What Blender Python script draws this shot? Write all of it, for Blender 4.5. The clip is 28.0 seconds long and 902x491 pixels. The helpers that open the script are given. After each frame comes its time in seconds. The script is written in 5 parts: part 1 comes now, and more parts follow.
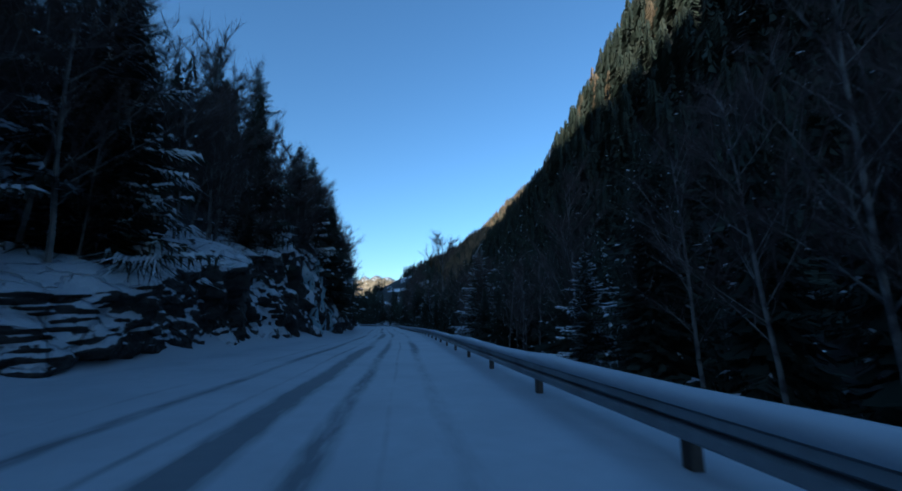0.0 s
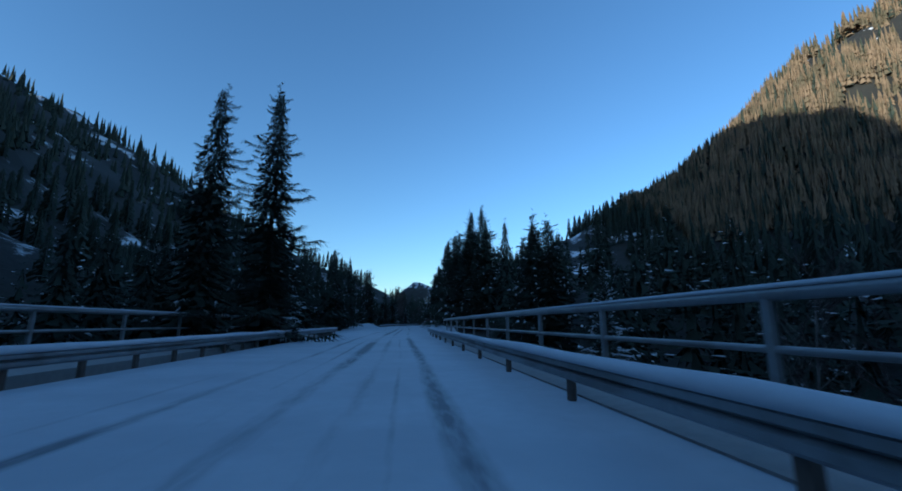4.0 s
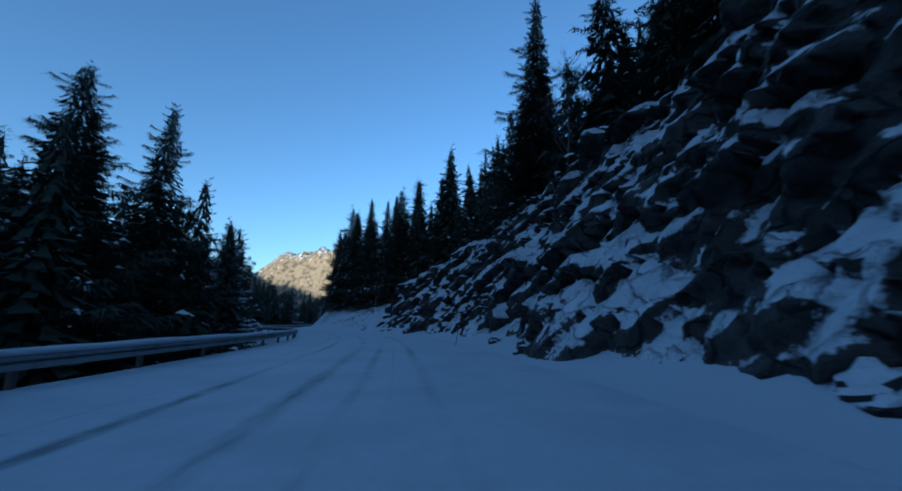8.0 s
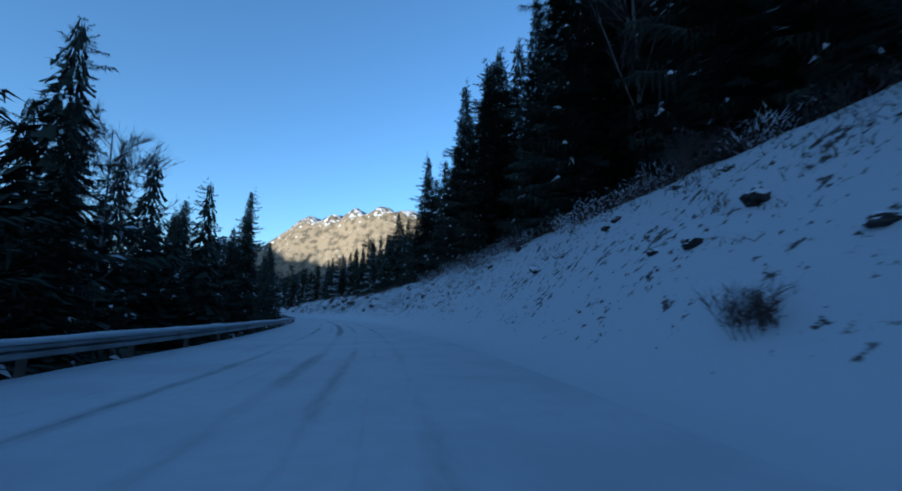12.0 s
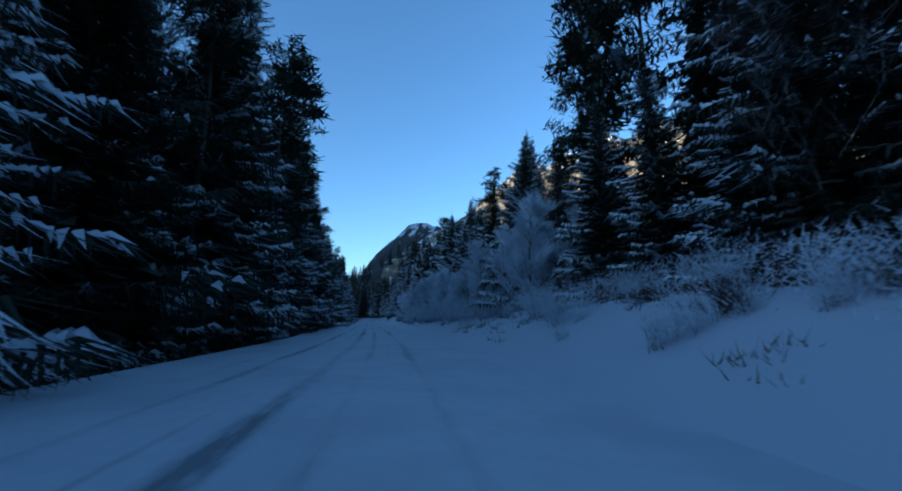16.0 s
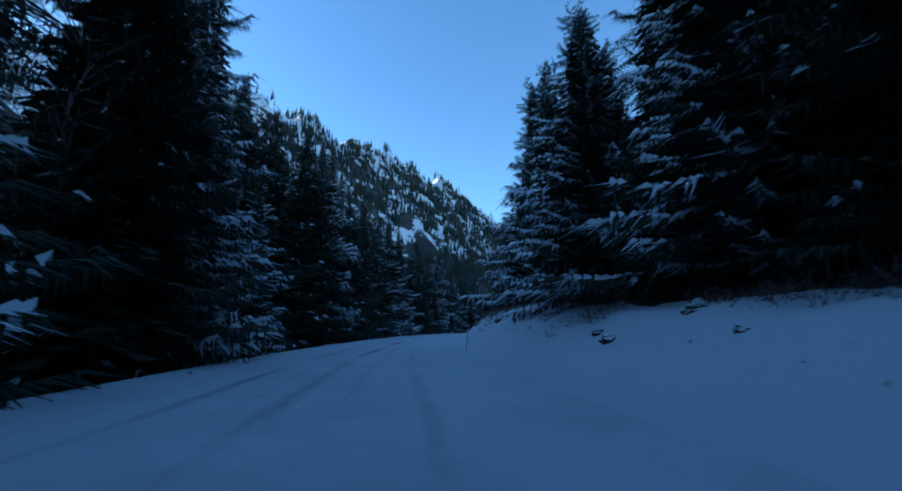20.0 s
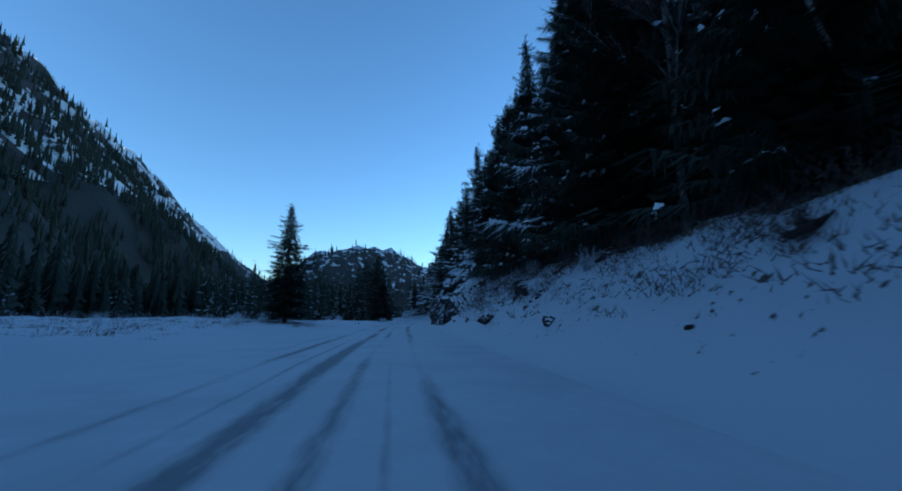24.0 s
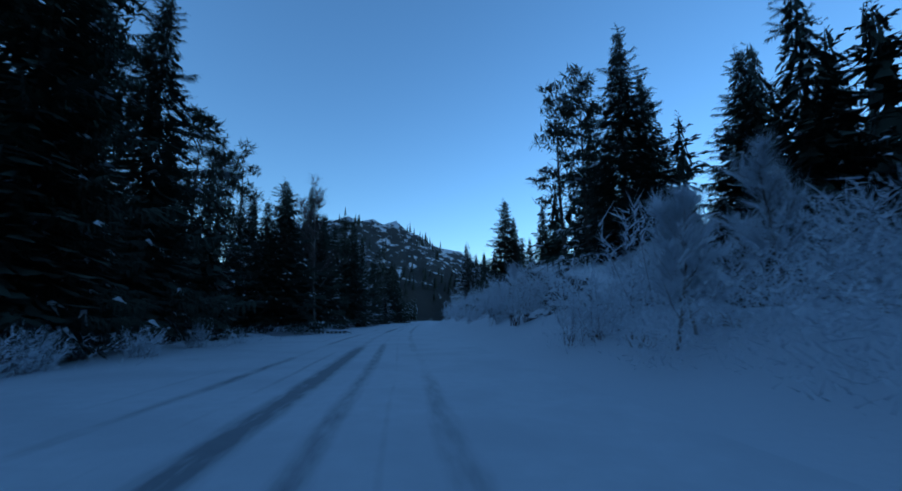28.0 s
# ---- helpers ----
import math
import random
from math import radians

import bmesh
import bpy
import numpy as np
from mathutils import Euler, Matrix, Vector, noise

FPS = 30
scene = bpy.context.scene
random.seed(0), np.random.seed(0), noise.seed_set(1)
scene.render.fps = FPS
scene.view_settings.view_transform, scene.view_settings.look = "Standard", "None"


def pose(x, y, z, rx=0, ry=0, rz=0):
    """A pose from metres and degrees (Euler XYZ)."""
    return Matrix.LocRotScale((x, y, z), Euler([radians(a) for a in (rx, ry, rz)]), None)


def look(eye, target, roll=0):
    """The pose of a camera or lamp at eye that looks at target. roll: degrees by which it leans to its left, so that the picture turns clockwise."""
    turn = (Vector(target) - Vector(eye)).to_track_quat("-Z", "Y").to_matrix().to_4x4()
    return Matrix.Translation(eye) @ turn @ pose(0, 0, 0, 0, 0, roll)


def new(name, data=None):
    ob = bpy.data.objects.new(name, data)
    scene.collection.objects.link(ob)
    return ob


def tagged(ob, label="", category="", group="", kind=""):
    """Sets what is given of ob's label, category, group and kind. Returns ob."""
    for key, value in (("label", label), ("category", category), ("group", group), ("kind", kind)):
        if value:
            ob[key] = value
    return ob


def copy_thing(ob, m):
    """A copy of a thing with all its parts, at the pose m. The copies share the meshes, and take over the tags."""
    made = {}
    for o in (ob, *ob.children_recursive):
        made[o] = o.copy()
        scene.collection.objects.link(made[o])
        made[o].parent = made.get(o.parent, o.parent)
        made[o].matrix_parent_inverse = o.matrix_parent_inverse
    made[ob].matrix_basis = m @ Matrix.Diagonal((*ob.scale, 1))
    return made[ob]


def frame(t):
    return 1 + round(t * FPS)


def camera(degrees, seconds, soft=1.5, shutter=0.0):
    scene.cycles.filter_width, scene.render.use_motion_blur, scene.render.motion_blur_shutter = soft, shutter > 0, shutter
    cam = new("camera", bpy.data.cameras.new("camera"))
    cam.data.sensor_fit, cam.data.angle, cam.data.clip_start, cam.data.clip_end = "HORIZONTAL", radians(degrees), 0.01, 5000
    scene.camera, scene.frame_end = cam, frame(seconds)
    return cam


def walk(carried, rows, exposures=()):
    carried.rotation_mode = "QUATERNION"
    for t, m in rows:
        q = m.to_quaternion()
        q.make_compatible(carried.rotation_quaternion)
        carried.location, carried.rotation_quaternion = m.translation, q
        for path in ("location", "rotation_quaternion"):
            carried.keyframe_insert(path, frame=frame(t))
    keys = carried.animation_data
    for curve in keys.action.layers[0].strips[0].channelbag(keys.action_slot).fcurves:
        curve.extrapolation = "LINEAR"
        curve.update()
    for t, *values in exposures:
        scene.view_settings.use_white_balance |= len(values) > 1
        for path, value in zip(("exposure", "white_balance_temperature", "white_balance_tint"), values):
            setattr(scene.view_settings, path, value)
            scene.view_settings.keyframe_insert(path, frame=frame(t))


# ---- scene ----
from functools import lru_cache

SPEED, EYE, FOV = 38.0, 0.78, 96.5
# Seconds and the road's bearing in degrees (to the right of +y).
HEADING = [(0, 10.1), (0.5, 10.7), (1, 7.1), (1.5, 8.0), (2, 6.6), (2.5, -0.7), (3, -8.5), (3.5, -7.1), (4, -6.4), (4.5, -5.6), (5, -4.8),
           (5.5, -4.7), (6, -7.2), (6.5, -0.9), (7, 7.2), (7.5, 10.2), (8, 18.4), (8.5, 13.7), (9, -8.9), (9.5, -0.5), (10, 20.9), (10.5, 12.2),
           (11, 7.7), (11.5, 18.2), (12, 13.1), (12.5, 4.8), (13, 2.0), (13.5, -2.4), (14, -6.8), (14.5, -9.3), (15, -13.8), (15.5, -13.0),
           (16, -14.4), (16.5, -17.7), (17, -18.6), (17.5, -18.4), (18, -19.1), (18.5, -18.3), (19, -20.1), (19.5, -38.2), (20, -56.4)]
HEADING += [(20.5, -51.1), (21, -46.8), (21.5, -39.4), (22, -31.9), (22.5, -27.1), (23, -13.9), (23.5, -7.4), (24, -11.5), (24.5, -10.5), (25, -8.9),
            (25.5, -6.5), (26, -12.0), (26.5, -18.1), (27, -16.0), (27.5, -13.1), (28, -12.4), (29, -9), (30, -6), (36, -10)]
# Seconds and the height of the horizon line, which gives the tilt.
TILT = [(0, 562), (0.5, 555), (1, 550), (1.5, 546), (2, 548), (2.5, 552), (3, 550), (3.5, 562), (5.5, 560), (6, 555), (7, 562), (8, 562), (9, 556),
        (10, 568), (11, 552), (12, 546), (12.5, 550), (14.5, 552), (15, 555), (16, 556), (17, 556), (18, 546), (19, 542), (20, 572), (20.5, 565),
        (22.5, 568), (23, 562), (24, 550), (25, 545), (26, 558), (27, 546), (28, 555)]


def glide(keys, t):
    """Smooth curve through rows of (t, value)."""
    k = np.array(keys, float)
    x, y, t = k[:, 0], k[:, 1], np.asarray(t, float)
    m = np.gradient(y, x)
    i = np.clip(np.searchsorted(x, t) - 1, 0, len(x) - 2)
    h = x[i + 1] - x[i]
    w = np.clip((t - x[i]) / h, 0, 1)
    return (2 * w**3 - 3 * w**2 + 1) * y[i] + (w**3 - 2 * w**2 + w) * h * m[i] + (3 * w**2 - 2 * w**3) * y[i + 1] + (w**3 - w**2) * h * m[i + 1]


# The line that the car drives: one point every half metre, from S0 behind the start.
S0, S1, DS = -60.0, 1300.0, 0.5
ST = np.arange(S0, S1 + DS, DS)
HD = np.radians(glide(HEADING, np.clip(ST / SPEED, 0, 36)))
LINE = np.stack([np.cumsum(np.sin(HD)) * DS, np.cumsum(np.cos(HD)) * DS], 1)
LINE -= LINE[int(-S0 / DS)]


def at(s, u=0.0):
    """World x, y of a place s metres along the drive and u metres to the right of it, and the bearing there."""
    s, u = np.asarray(s, float), np.asarray(u, float)
    x, y, h = (np.interp(s, ST, c) for c in (LINE[:, 0], LINE[:, 1], HD))
    return x + u * np.cos(h), y - u * np.sin(h), h


cam = camera(FOV, 28.0, 1.75, 0.03)
ROWS = []
for n in range(281):
    t = n * 0.1
    ex, ey, hd = (float(v) for v in at(t * SPEED))
    aim = hd + math.atan(89 / 700)
    up = (float(np.interp(t, *zip(*TILT))) - 426.5) / 700
    ROWS.append((t, look((ex, ey, EYE), (ex + math.sin(aim), ey + math.cos(aim), EYE + up))))
EXPOSURE = [(t, stops, 4800, 4) for t, stops in ((0, 0.88), (3.5, 0.85), (6, 0.85), (10, 0.88), (12, 1.05), (15, 1.15), (17, 1.35), (19, 1.5), (20.5, 1.6), (22.5, 1.35), (24, 1.15), (25, 1.12), (26, 1.2), (27, 1.12), (28, 1.0))]
walk(cam, ROWS, EXPOSURE)

# ---- light ----
SUN_EL, SUN_AZ = 9.0, 230.0  # degrees over the horizon, and the bearing it shines from
world = bpy.data.worlds.new("winter_sky")
scene.world = world
world.use_nodes = True
wn = world.node_tree.nodes
sky = wn.new("ShaderNodeTexSky")
sky.sky_type, sky.sun_disc = "NISHITA", False
sky.sun_elevation, sky.sun_rotation = radians(SUN_EL), radians(SUN_AZ)
sky.air_density, sky.dust_density, sky.ozone_density = 1.0, 0.3, 2.0
world.node_tree.links.new(sky.outputs[0], wn["Background"].inputs[0])
wn["Background"].inputs[1].default_value = 0.12
lamp = bpy.data.lights.new("sun", "SUN")
lamp.energy, lamp.angle, lamp.color = 5.0, radians(0.5), (1.0, 0.82, 0.57)
sun = new("sun", lamp)
a, e = radians(SUN_AZ), radians(SUN_EL)
sun.matrix_world = look((math.sin(a) * math.cos(e) * 500, math.cos(a) * math.cos(e) * 500, math.sin(e) * 500), (0, 0, 0))


# ---- materials ----
def material(name, colour, rough=0.9, spread=0.25, grain=8.0, bump=0.3, depth=0.02, metal=0.0, second=None, patch=1.2):
    """A surface with fine grain, larger patches of a second colour, and relief."""
    m = bpy.data.materials.new(name)
    m.use_nodes = True
    n, l = m.node_tree.nodes, m.node_tree.links
    b = n["Principled BSDF"]
    b.inputs["Roughness"].default_value, b.inputs["Metallic"].default_value = rough, metal
    co = n.new("ShaderNodeNewGeometry")
    fine, wide = n.new("ShaderNodeTexNoise"), n.new("ShaderNodeTexNoise")
    fine.inputs["Scale"].default_value, fine.inputs["Detail"].default_value = grain, 6
    wide.inputs["Scale"].default_value, wide.inputs["Detail"].default_value = patch, 4
    l.new(co.outputs["Position"], fine.inputs["Vector"]), l.new(co.outputs["Position"], wide.inputs["Vector"])
    mix = n.new("ShaderNodeMix")
    mix.data_type = "RGBA"
    mix.inputs["A"].default_value = (*[c * (1 - spread) for c in colour], 1)
    mix.inputs["B"].default_value = (*[min(1, c * (1 + spread)) for c in colour], 1)
    l.new(fine.outputs["Fac"], mix.inputs["Factor"])
    out = mix.outputs["Result"]
    if second:
        ramp, over = n.new("ShaderNodeValToRGB"), n.new("ShaderNodeMix")
        ramp.color_ramp.elements[0].position, ramp.color_ramp.elements[1].position = 0.45, 0.62
        over.data_type = "RGBA"
        l.new(wide.outputs["Fac"], ramp.inputs["Fac"]), l.new(ramp.outputs["Color"], over.inputs["Factor"])
        l.new(out, over.inputs["A"])
        over.inputs["B"].default_value = (*second, 1)
        out = over.outputs["Result"]
    l.new(out, b.inputs["Base Color"])
    if bump:
        bp = n.new("ShaderNodeBump")
        bp.inputs["Strength"].default_value, bp.inputs["Distance"].default_value = bump, depth
        l.new(fine.outputs["Fac"], bp.inputs["Height"]), l.new(bp.outputs["Normal"], b.inputs["Normal"])
    return m


def snowed(name, rock, dark, low, high, scale, snow=(0.78, 0.8, 0.84), size=0.6, lumps=0.05, ragged=1.3, drifts=0.0):
    """Bare rock or scrub on what is steep, snow on what lies flat enough, with a ragged edge between."""
    m = material(name, rock, 0.78, 0.35, scale * 6, 0.6, lumps, second=dark, patch=scale)
    n, l = m.node_tree.nodes, m.node_tree.links
    b = n["Principled BSDF"]
    before = b.inputs["Base Color"].links[0].from_socket
    geo, sep, tex = n.new("ShaderNodeNewGeometry"), n.new("ShaderNodeSeparateXYZ"), n.new("ShaderNodeTexNoise")
    tex.inputs["Scale"].default_value, tex.inputs["Detail"].default_value, tex.inputs["Roughness"].default_value = size, 7, 0.65
    l.new(geo.outputs["Normal"], sep.inputs[0]), l.new(geo.outputs["Position"], tex.inputs["Vector"])
    add = n.new("ShaderNodeMath")
    add.operation = "MULTIPLY_ADD"
    add.inputs[1].default_value = ragged
    l.new(tex.outputs["Fac"], add.inputs[0]), l.new(sep.outputs["Z"], add.inputs[2])
    rng = n.new("ShaderNodeMapRange")
    rng.inputs["From Min"].default_value, rng.inputs["From Max"].default_value = low + (ragged + drifts) / 2, high + (ragged + drifts) / 2
    # Whole stretches hold more or less snow, drawn out down the slope.
    big, tall, more = n.new("ShaderNodeTexNoise"), n.new("ShaderNodeMapping"), n.new("ShaderNodeMath")
    tall.inputs["Scale"].default_value = (1, 1, 0.45)
    big.inputs["Scale"].default_value, big.inputs["Detail"].default_value = size * 0.2, 2
    more.operation = "MULTIPLY_ADD"
    more.inputs[1].default_value = drifts
    l.new(geo.outputs["Position"], tall.inputs[0]), l.new(tall.outputs[0], big.inputs["Vector"])
    l.new(big.outputs["Fac"], more.inputs[0]), l.new(add.outputs[0], more.inputs[2])
    l.new(more.outputs[0], rng.inputs["Value"])
    mix = n.new("ShaderNodeMix")
    mix.data_type = "RGBA"
    l.new(rng.outputs[0], mix.inputs["Factor"]), l.new(before, mix.inputs["A"])
    mix.inputs["B"].default_value = (*snow, 1)
    l.new(mix.outputs["Result"], b.inputs["Base Color"])
    return m


def road_snow():
    """Packed snow with darker wheel tracks that wander and break up; the mesh's UV runs in metres along and across."""
    m = material("packed_snow", (0.49, 0.51, 0.55), 0.75, 0.1, 5.0, 0.35, 0.03, second=(0.44, 0.46, 0.5), patch=0.7)
    n, l = m.node_tree.nodes, m.node_tree.links
    b = n["Principled BSDF"]
    before = b.inputs["Base Color"].links[0].from_socket
    uv, sep = n.new("ShaderNodeUVMap"), n.new("ShaderNodeSeparateXYZ")
    l.new(uv.outputs[0], sep.inputs[0])

    def calc(op, *ins):
        k = n.new("ShaderNodeMath")
        k.operation = op
        for i, v in enumerate(ins):
            if isinstance(v, (int, float)):
                k.inputs[i].default_value = v
            else:
                l.new(v, k.inputs[i])
        return k.outputs[0]

    def noise_of(sx, sy, detail=3):
        mp, tx = n.new("ShaderNodeMapping"), n.new("ShaderNodeTexNoise")
        mp.inputs["Scale"].default_value = (sx, sy, 1)
        tx.inputs["Scale"].default_value, tx.inputs["Detail"].default_value = 1, detail
        l.new(uv.outputs[0], mp.inputs[0]), l.new(mp.outputs[0], tx.inputs["Vector"])
        return tx.outputs["Fac"]

    wander = calc("MULTIPLY", calc("SUBTRACT", noise_of(0.04, 0.0), 0.5), 0.9)
    across = calc("ADD", sep.outputs["Y"], wander)
    total = None
    for u, width, force in ((-0.52, 0.11, 0.65), (0.36, 0.13, 0.75), (-1.15, 0.15, 1.2), (-2.25, 0.1, 0.95), (-0.1, 0.04, 0.35), (-1.6, 0.05, 0.5), (-2.8, 0.06, 0.4)):
        d = calc("DIVIDE", calc("SUBTRACT", across, u), width)
        g = calc("MULTIPLY", calc("POWER", 2.718, calc("MULTIPLY", calc("MULTIPLY", d, d), -1)), force)
        total = g if total is None else calc("ADD", total, g)
    broken = calc("MULTIPLY", noise_of(2.2, 11.0, 8), 2.1)
    patchy = calc("MINIMUM", calc("MAXIMUM", calc("MULTIPLY", calc("SUBTRACT", noise_of(0.11, 0.5, 3), 0.38), 6.0), 0.35), 1.35)
    # How much traffic has bared each stretch, along the drive.
    worn = n.new("ShaderNodeValToRGB")
    l.new(calc("DIVIDE", sep.outputs["X"], 28 * SPEED), worn.inputs["Fac"])
    keys = ((0, 1.0), (3, 0.9), (5.5, 0.75), (7, 0.7), (10, 0.45), (12, 0.55), (16, 0.75), (18.5, 0.6), (20, 0.5), (23, 0.5), (25, 1.0), (28, 0.7))
    ramp = worn.color_ramp.elements
    for i, (sec, v) in enumerate(keys):
        e = ramp[0] if i == 0 else ramp.new(sec / 28) if i < len(keys) - 1 else ramp[-1]
        e.position, e.color = sec / 28, (v, v, v, 1)
    force = calc("MULTIPLY", calc("MULTIPLY", total, broken), calc("MULTIPLY", patchy, worn.outputs["Color"]))
    edge = n.new("ShaderNodeMapRange")
    edge.inputs["From Min"].default_value, edge.inputs["From Max"].default_value, edge.inputs["To Max"].default_value = 0.12, 0.85, 0.85
    l.new(force, edge.inputs["Value"])
    fac = edge.outputs[0]
    mix = n.new("ShaderNodeMix")
    mix.data_type = "RGBA"
    l.new(fac, mix.inputs["Factor"]), l.new(before, mix.inputs["A"])
    mix.inputs["B"].default_value = (0.13, 0.14, 0.16, 1)
    l.new(mix.outputs["Result"], b.inputs["Base Color"])
    return m


SNOW = material("snow", (0.55, 0.57, 0.61), 0.8, 0.06, 3.0, 0.5, 0.06, second=(0.48, 0.5, 0.54), patch=0.35)
POWDER = material("fresh_powder", (0.78, 0.8, 0.84), 0.8, 0.06, 3.0, 0, second=(0.68, 0.7, 0.75), patch=0.8)
BANK = snowed("snowy_bank", (0.055, 0.046, 0.038), (0.03, 0.027, 0.024), 0.47, 0.55, 1.5, (0.48, 0.5, 0.54), 5.5, 0.012, 1.6, 0.55)
ROCK = snowed("snowy_rock", (0.05, 0.045, 0.042), (0.02, 0.018, 0.017), 0.44, 0.54, 2.2, (0.62, 0.64, 0.68), 3.6, 0.12, 1.3, 1.6)
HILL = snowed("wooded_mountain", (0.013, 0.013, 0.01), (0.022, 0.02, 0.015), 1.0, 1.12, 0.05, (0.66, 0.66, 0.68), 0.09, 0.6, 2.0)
# Sunlight on the knoll is put into this bright tan rock.
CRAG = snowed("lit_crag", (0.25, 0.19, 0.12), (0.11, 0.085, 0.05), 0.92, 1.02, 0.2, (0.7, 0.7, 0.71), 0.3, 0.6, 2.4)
# Crag rock again, darker, with the mountain's shade put into its colour.
CRAG_SHADED = snowed("shaded_crag", (0.045, 0.042, 0.038), (0.02, 0.019, 0.016), 0.6, 0.68, 0.1, (0.68, 0.69, 0.71), 0.055, 0.6, 1.9)
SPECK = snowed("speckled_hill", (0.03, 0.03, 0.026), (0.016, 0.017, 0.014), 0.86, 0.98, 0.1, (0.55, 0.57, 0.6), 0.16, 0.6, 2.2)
# Brown litter, with the forest's shade put into its dark colour.
FLOOR = snowed("forest_floor", (0.028, 0.024, 0.018), (0.014, 0.012, 0.01), 1.1, 1.25, 0.8, (0.5, 0.52, 0.56), 0.7)


def cracked(m, scale):
    """Dark joints that cut a rock face into slabs, with a notch along each."""
    n, l = m.node_tree.nodes, m.node_tree.links
    b = n["Principled BSDF"]
    geo, warp, mp, vor = n.new("ShaderNodeNewGeometry"), n.new("ShaderNodeTexNoise"), n.new("ShaderNodeVectorMath"), n.new("ShaderNodeTexVoronoi")
    warp.inputs["Scale"].default_value, warp.inputs["Detail"].default_value = 1.6, 4
    mp.operation = "MULTIPLY_ADD"
    mp.inputs[1].default_value = (0.7, 0.7, 0.7)
    l.new(geo.outputs["Position"], warp.inputs["Vector"]), l.new(warp.outputs["Color"], mp.inputs[0]), l.new(geo.outputs["Position"], mp.inputs[2])
    vor.feature = "DISTANCE_TO_EDGE"
    vor.inputs["Scale"].default_value = scale
    l.new(mp.outputs[0], vor.inputs["Vector"])
    rng = n.new("ShaderNodeMapRange")
    rng.inputs["From Max"].default_value, rng.inputs["To Min"].default_value = 0.07, 0.35
    l.new(vor.outputs["Distance"], rng.inputs["Value"])
    for mix in [k for k in n if k.type == "MIX" and k.outputs["Result"].links and k.outputs["Result"].links[0].to_node == b]:
        stone = mix.inputs["A"].links[0].from_socket
        dim = n.new("ShaderNodeMix")
        dim.data_type, dim.blend_type = "RGBA", "MULTIPLY"
        dim.inputs["Factor"].default_value = 1
        l.new(stone, dim.inputs["A"]), l.new(rng.outputs[0], dim.inputs["B"]), l.new(dim.outputs["Result"], mix.inputs["A"])
    notch = n.new("ShaderNodeBump")
    notch.inputs["Strength"].default_value, notch.inputs["Distance"].default_value = 0.9, 0.12
    l.new(rng.outputs[0], notch.inputs["Height"]), l.new(b.inputs["Normal"].links[0].from_socket, notch.inputs["Normal"]), l.new(notch.outputs["Normal"], b.inputs["Normal"])


cracked(ROCK, 1.5)
PACKED = road_snow()
NEEDLE = material("spruce_needles", (0.022, 0.032, 0.02), 0.85, 0.5, 9.0, 0, second=(0.035, 0.04, 0.025), patch=0.5)
PINE = material("pine_needles", (0.03, 0.042, 0.022), 0.85, 0.4, 9.0, 0, second=(0.045, 0.05, 0.03), patch=0.5)
BARK = material("bark", (0.06, 0.045, 0.035), 0.95, 0.4, 12.0, 0.8, 0.02)
BIRCH = material("birch_bark", (0.22, 0.2, 0.18), 0.8, 0.4, 6.0, 0.3, 0.01, second=(0.06, 0.05, 0.05), patch=3.0)
TWIG = material("bare_twigs", (0.07, 0.05, 0.045), 0.9, 0.3, 12.0, 0)
# Ridge trees: the low sun's gold is put into this lighter brown.
SUNLITWOOD = material("birch_wood", (0.17, 0.115, 0.065), 0.9, 0.5, 0.6, 0, second=(0.08, 0.065, 0.035), patch=0.15)
FROST = material("hoar_frost", (0.6, 0.63, 0.68), 0.85, 0.15, 12.0, 0)
STRAW = material("dead_grass", (0.11, 0.085, 0.055), 0.95, 0.4, 10.0, 0)
STEEL = material("galvanised_steel", (0.3, 0.31, 0.32), 0.5, 0.2, 14.0, 0.15, 0.005, metal=0.6, second=(0.2, 0.2, 0.2), patch=1.5)
WOOD = material("weathered_post", (0.11, 0.09, 0.075), 0.9, 0.3, 10.0, 0.5, 0.01)
ICE = material("blue_ice", (0.34, 0.42, 0.47), 0.25, 0.2, 3.0, 0.5, 0.05, second=(0.5, 0.56, 0.6), patch=0.9)
REDWOOD = material("red_marker_paint", (0.3, 0.06, 0.04), 0.7, 0.2, 10.0, 0)
BLACK = material("black_plastic", (0.02, 0.02, 0.02), 0.6, 0.2, 10.0, 0)


# ---- mesh helpers ----
def mesh_of(name, verts, faces, mats, which=None, smooth=False, uv=None):
    """A mesh from arrays: faces of three or four corners, one material index per face."""
    verts, faces = np.asarray(verts, np.float32), np.asarray(faces, np.int32)
    me = bpy.data.meshes.new(name)
    k = faces.shape[1]
    me.vertices.add(len(verts)), me.loops.add(faces.size), me.polygons.add(len(faces))
    me.vertices.foreach_set("co", verts.ravel())
    me.loops.foreach_set("vertex_index", faces.ravel())
    me.polygons.foreach_set("loop_start", np.arange(0, faces.size, k, dtype=np.int32))
    me.polygons.foreach_set("use_smooth", np.full(len(faces), smooth))
    for m in mats:
        me.materials.append(m)
    if which is not None:
        me.polygons.foreach_set("material_index", np.asarray(which, np.int32))
    if uv is not None:
        me.uv_layers.new(name="metres").data.foreach_set("uv", np.asarray(uv, np.float32)[faces.ravel()].ravel())
    me.update(calc_edges=True)
    me.validate()
    return me


def part(name, me, parent=None, label=""):
    ob = new(name, me)
    ob.parent = parent
    return tagged(ob, label)


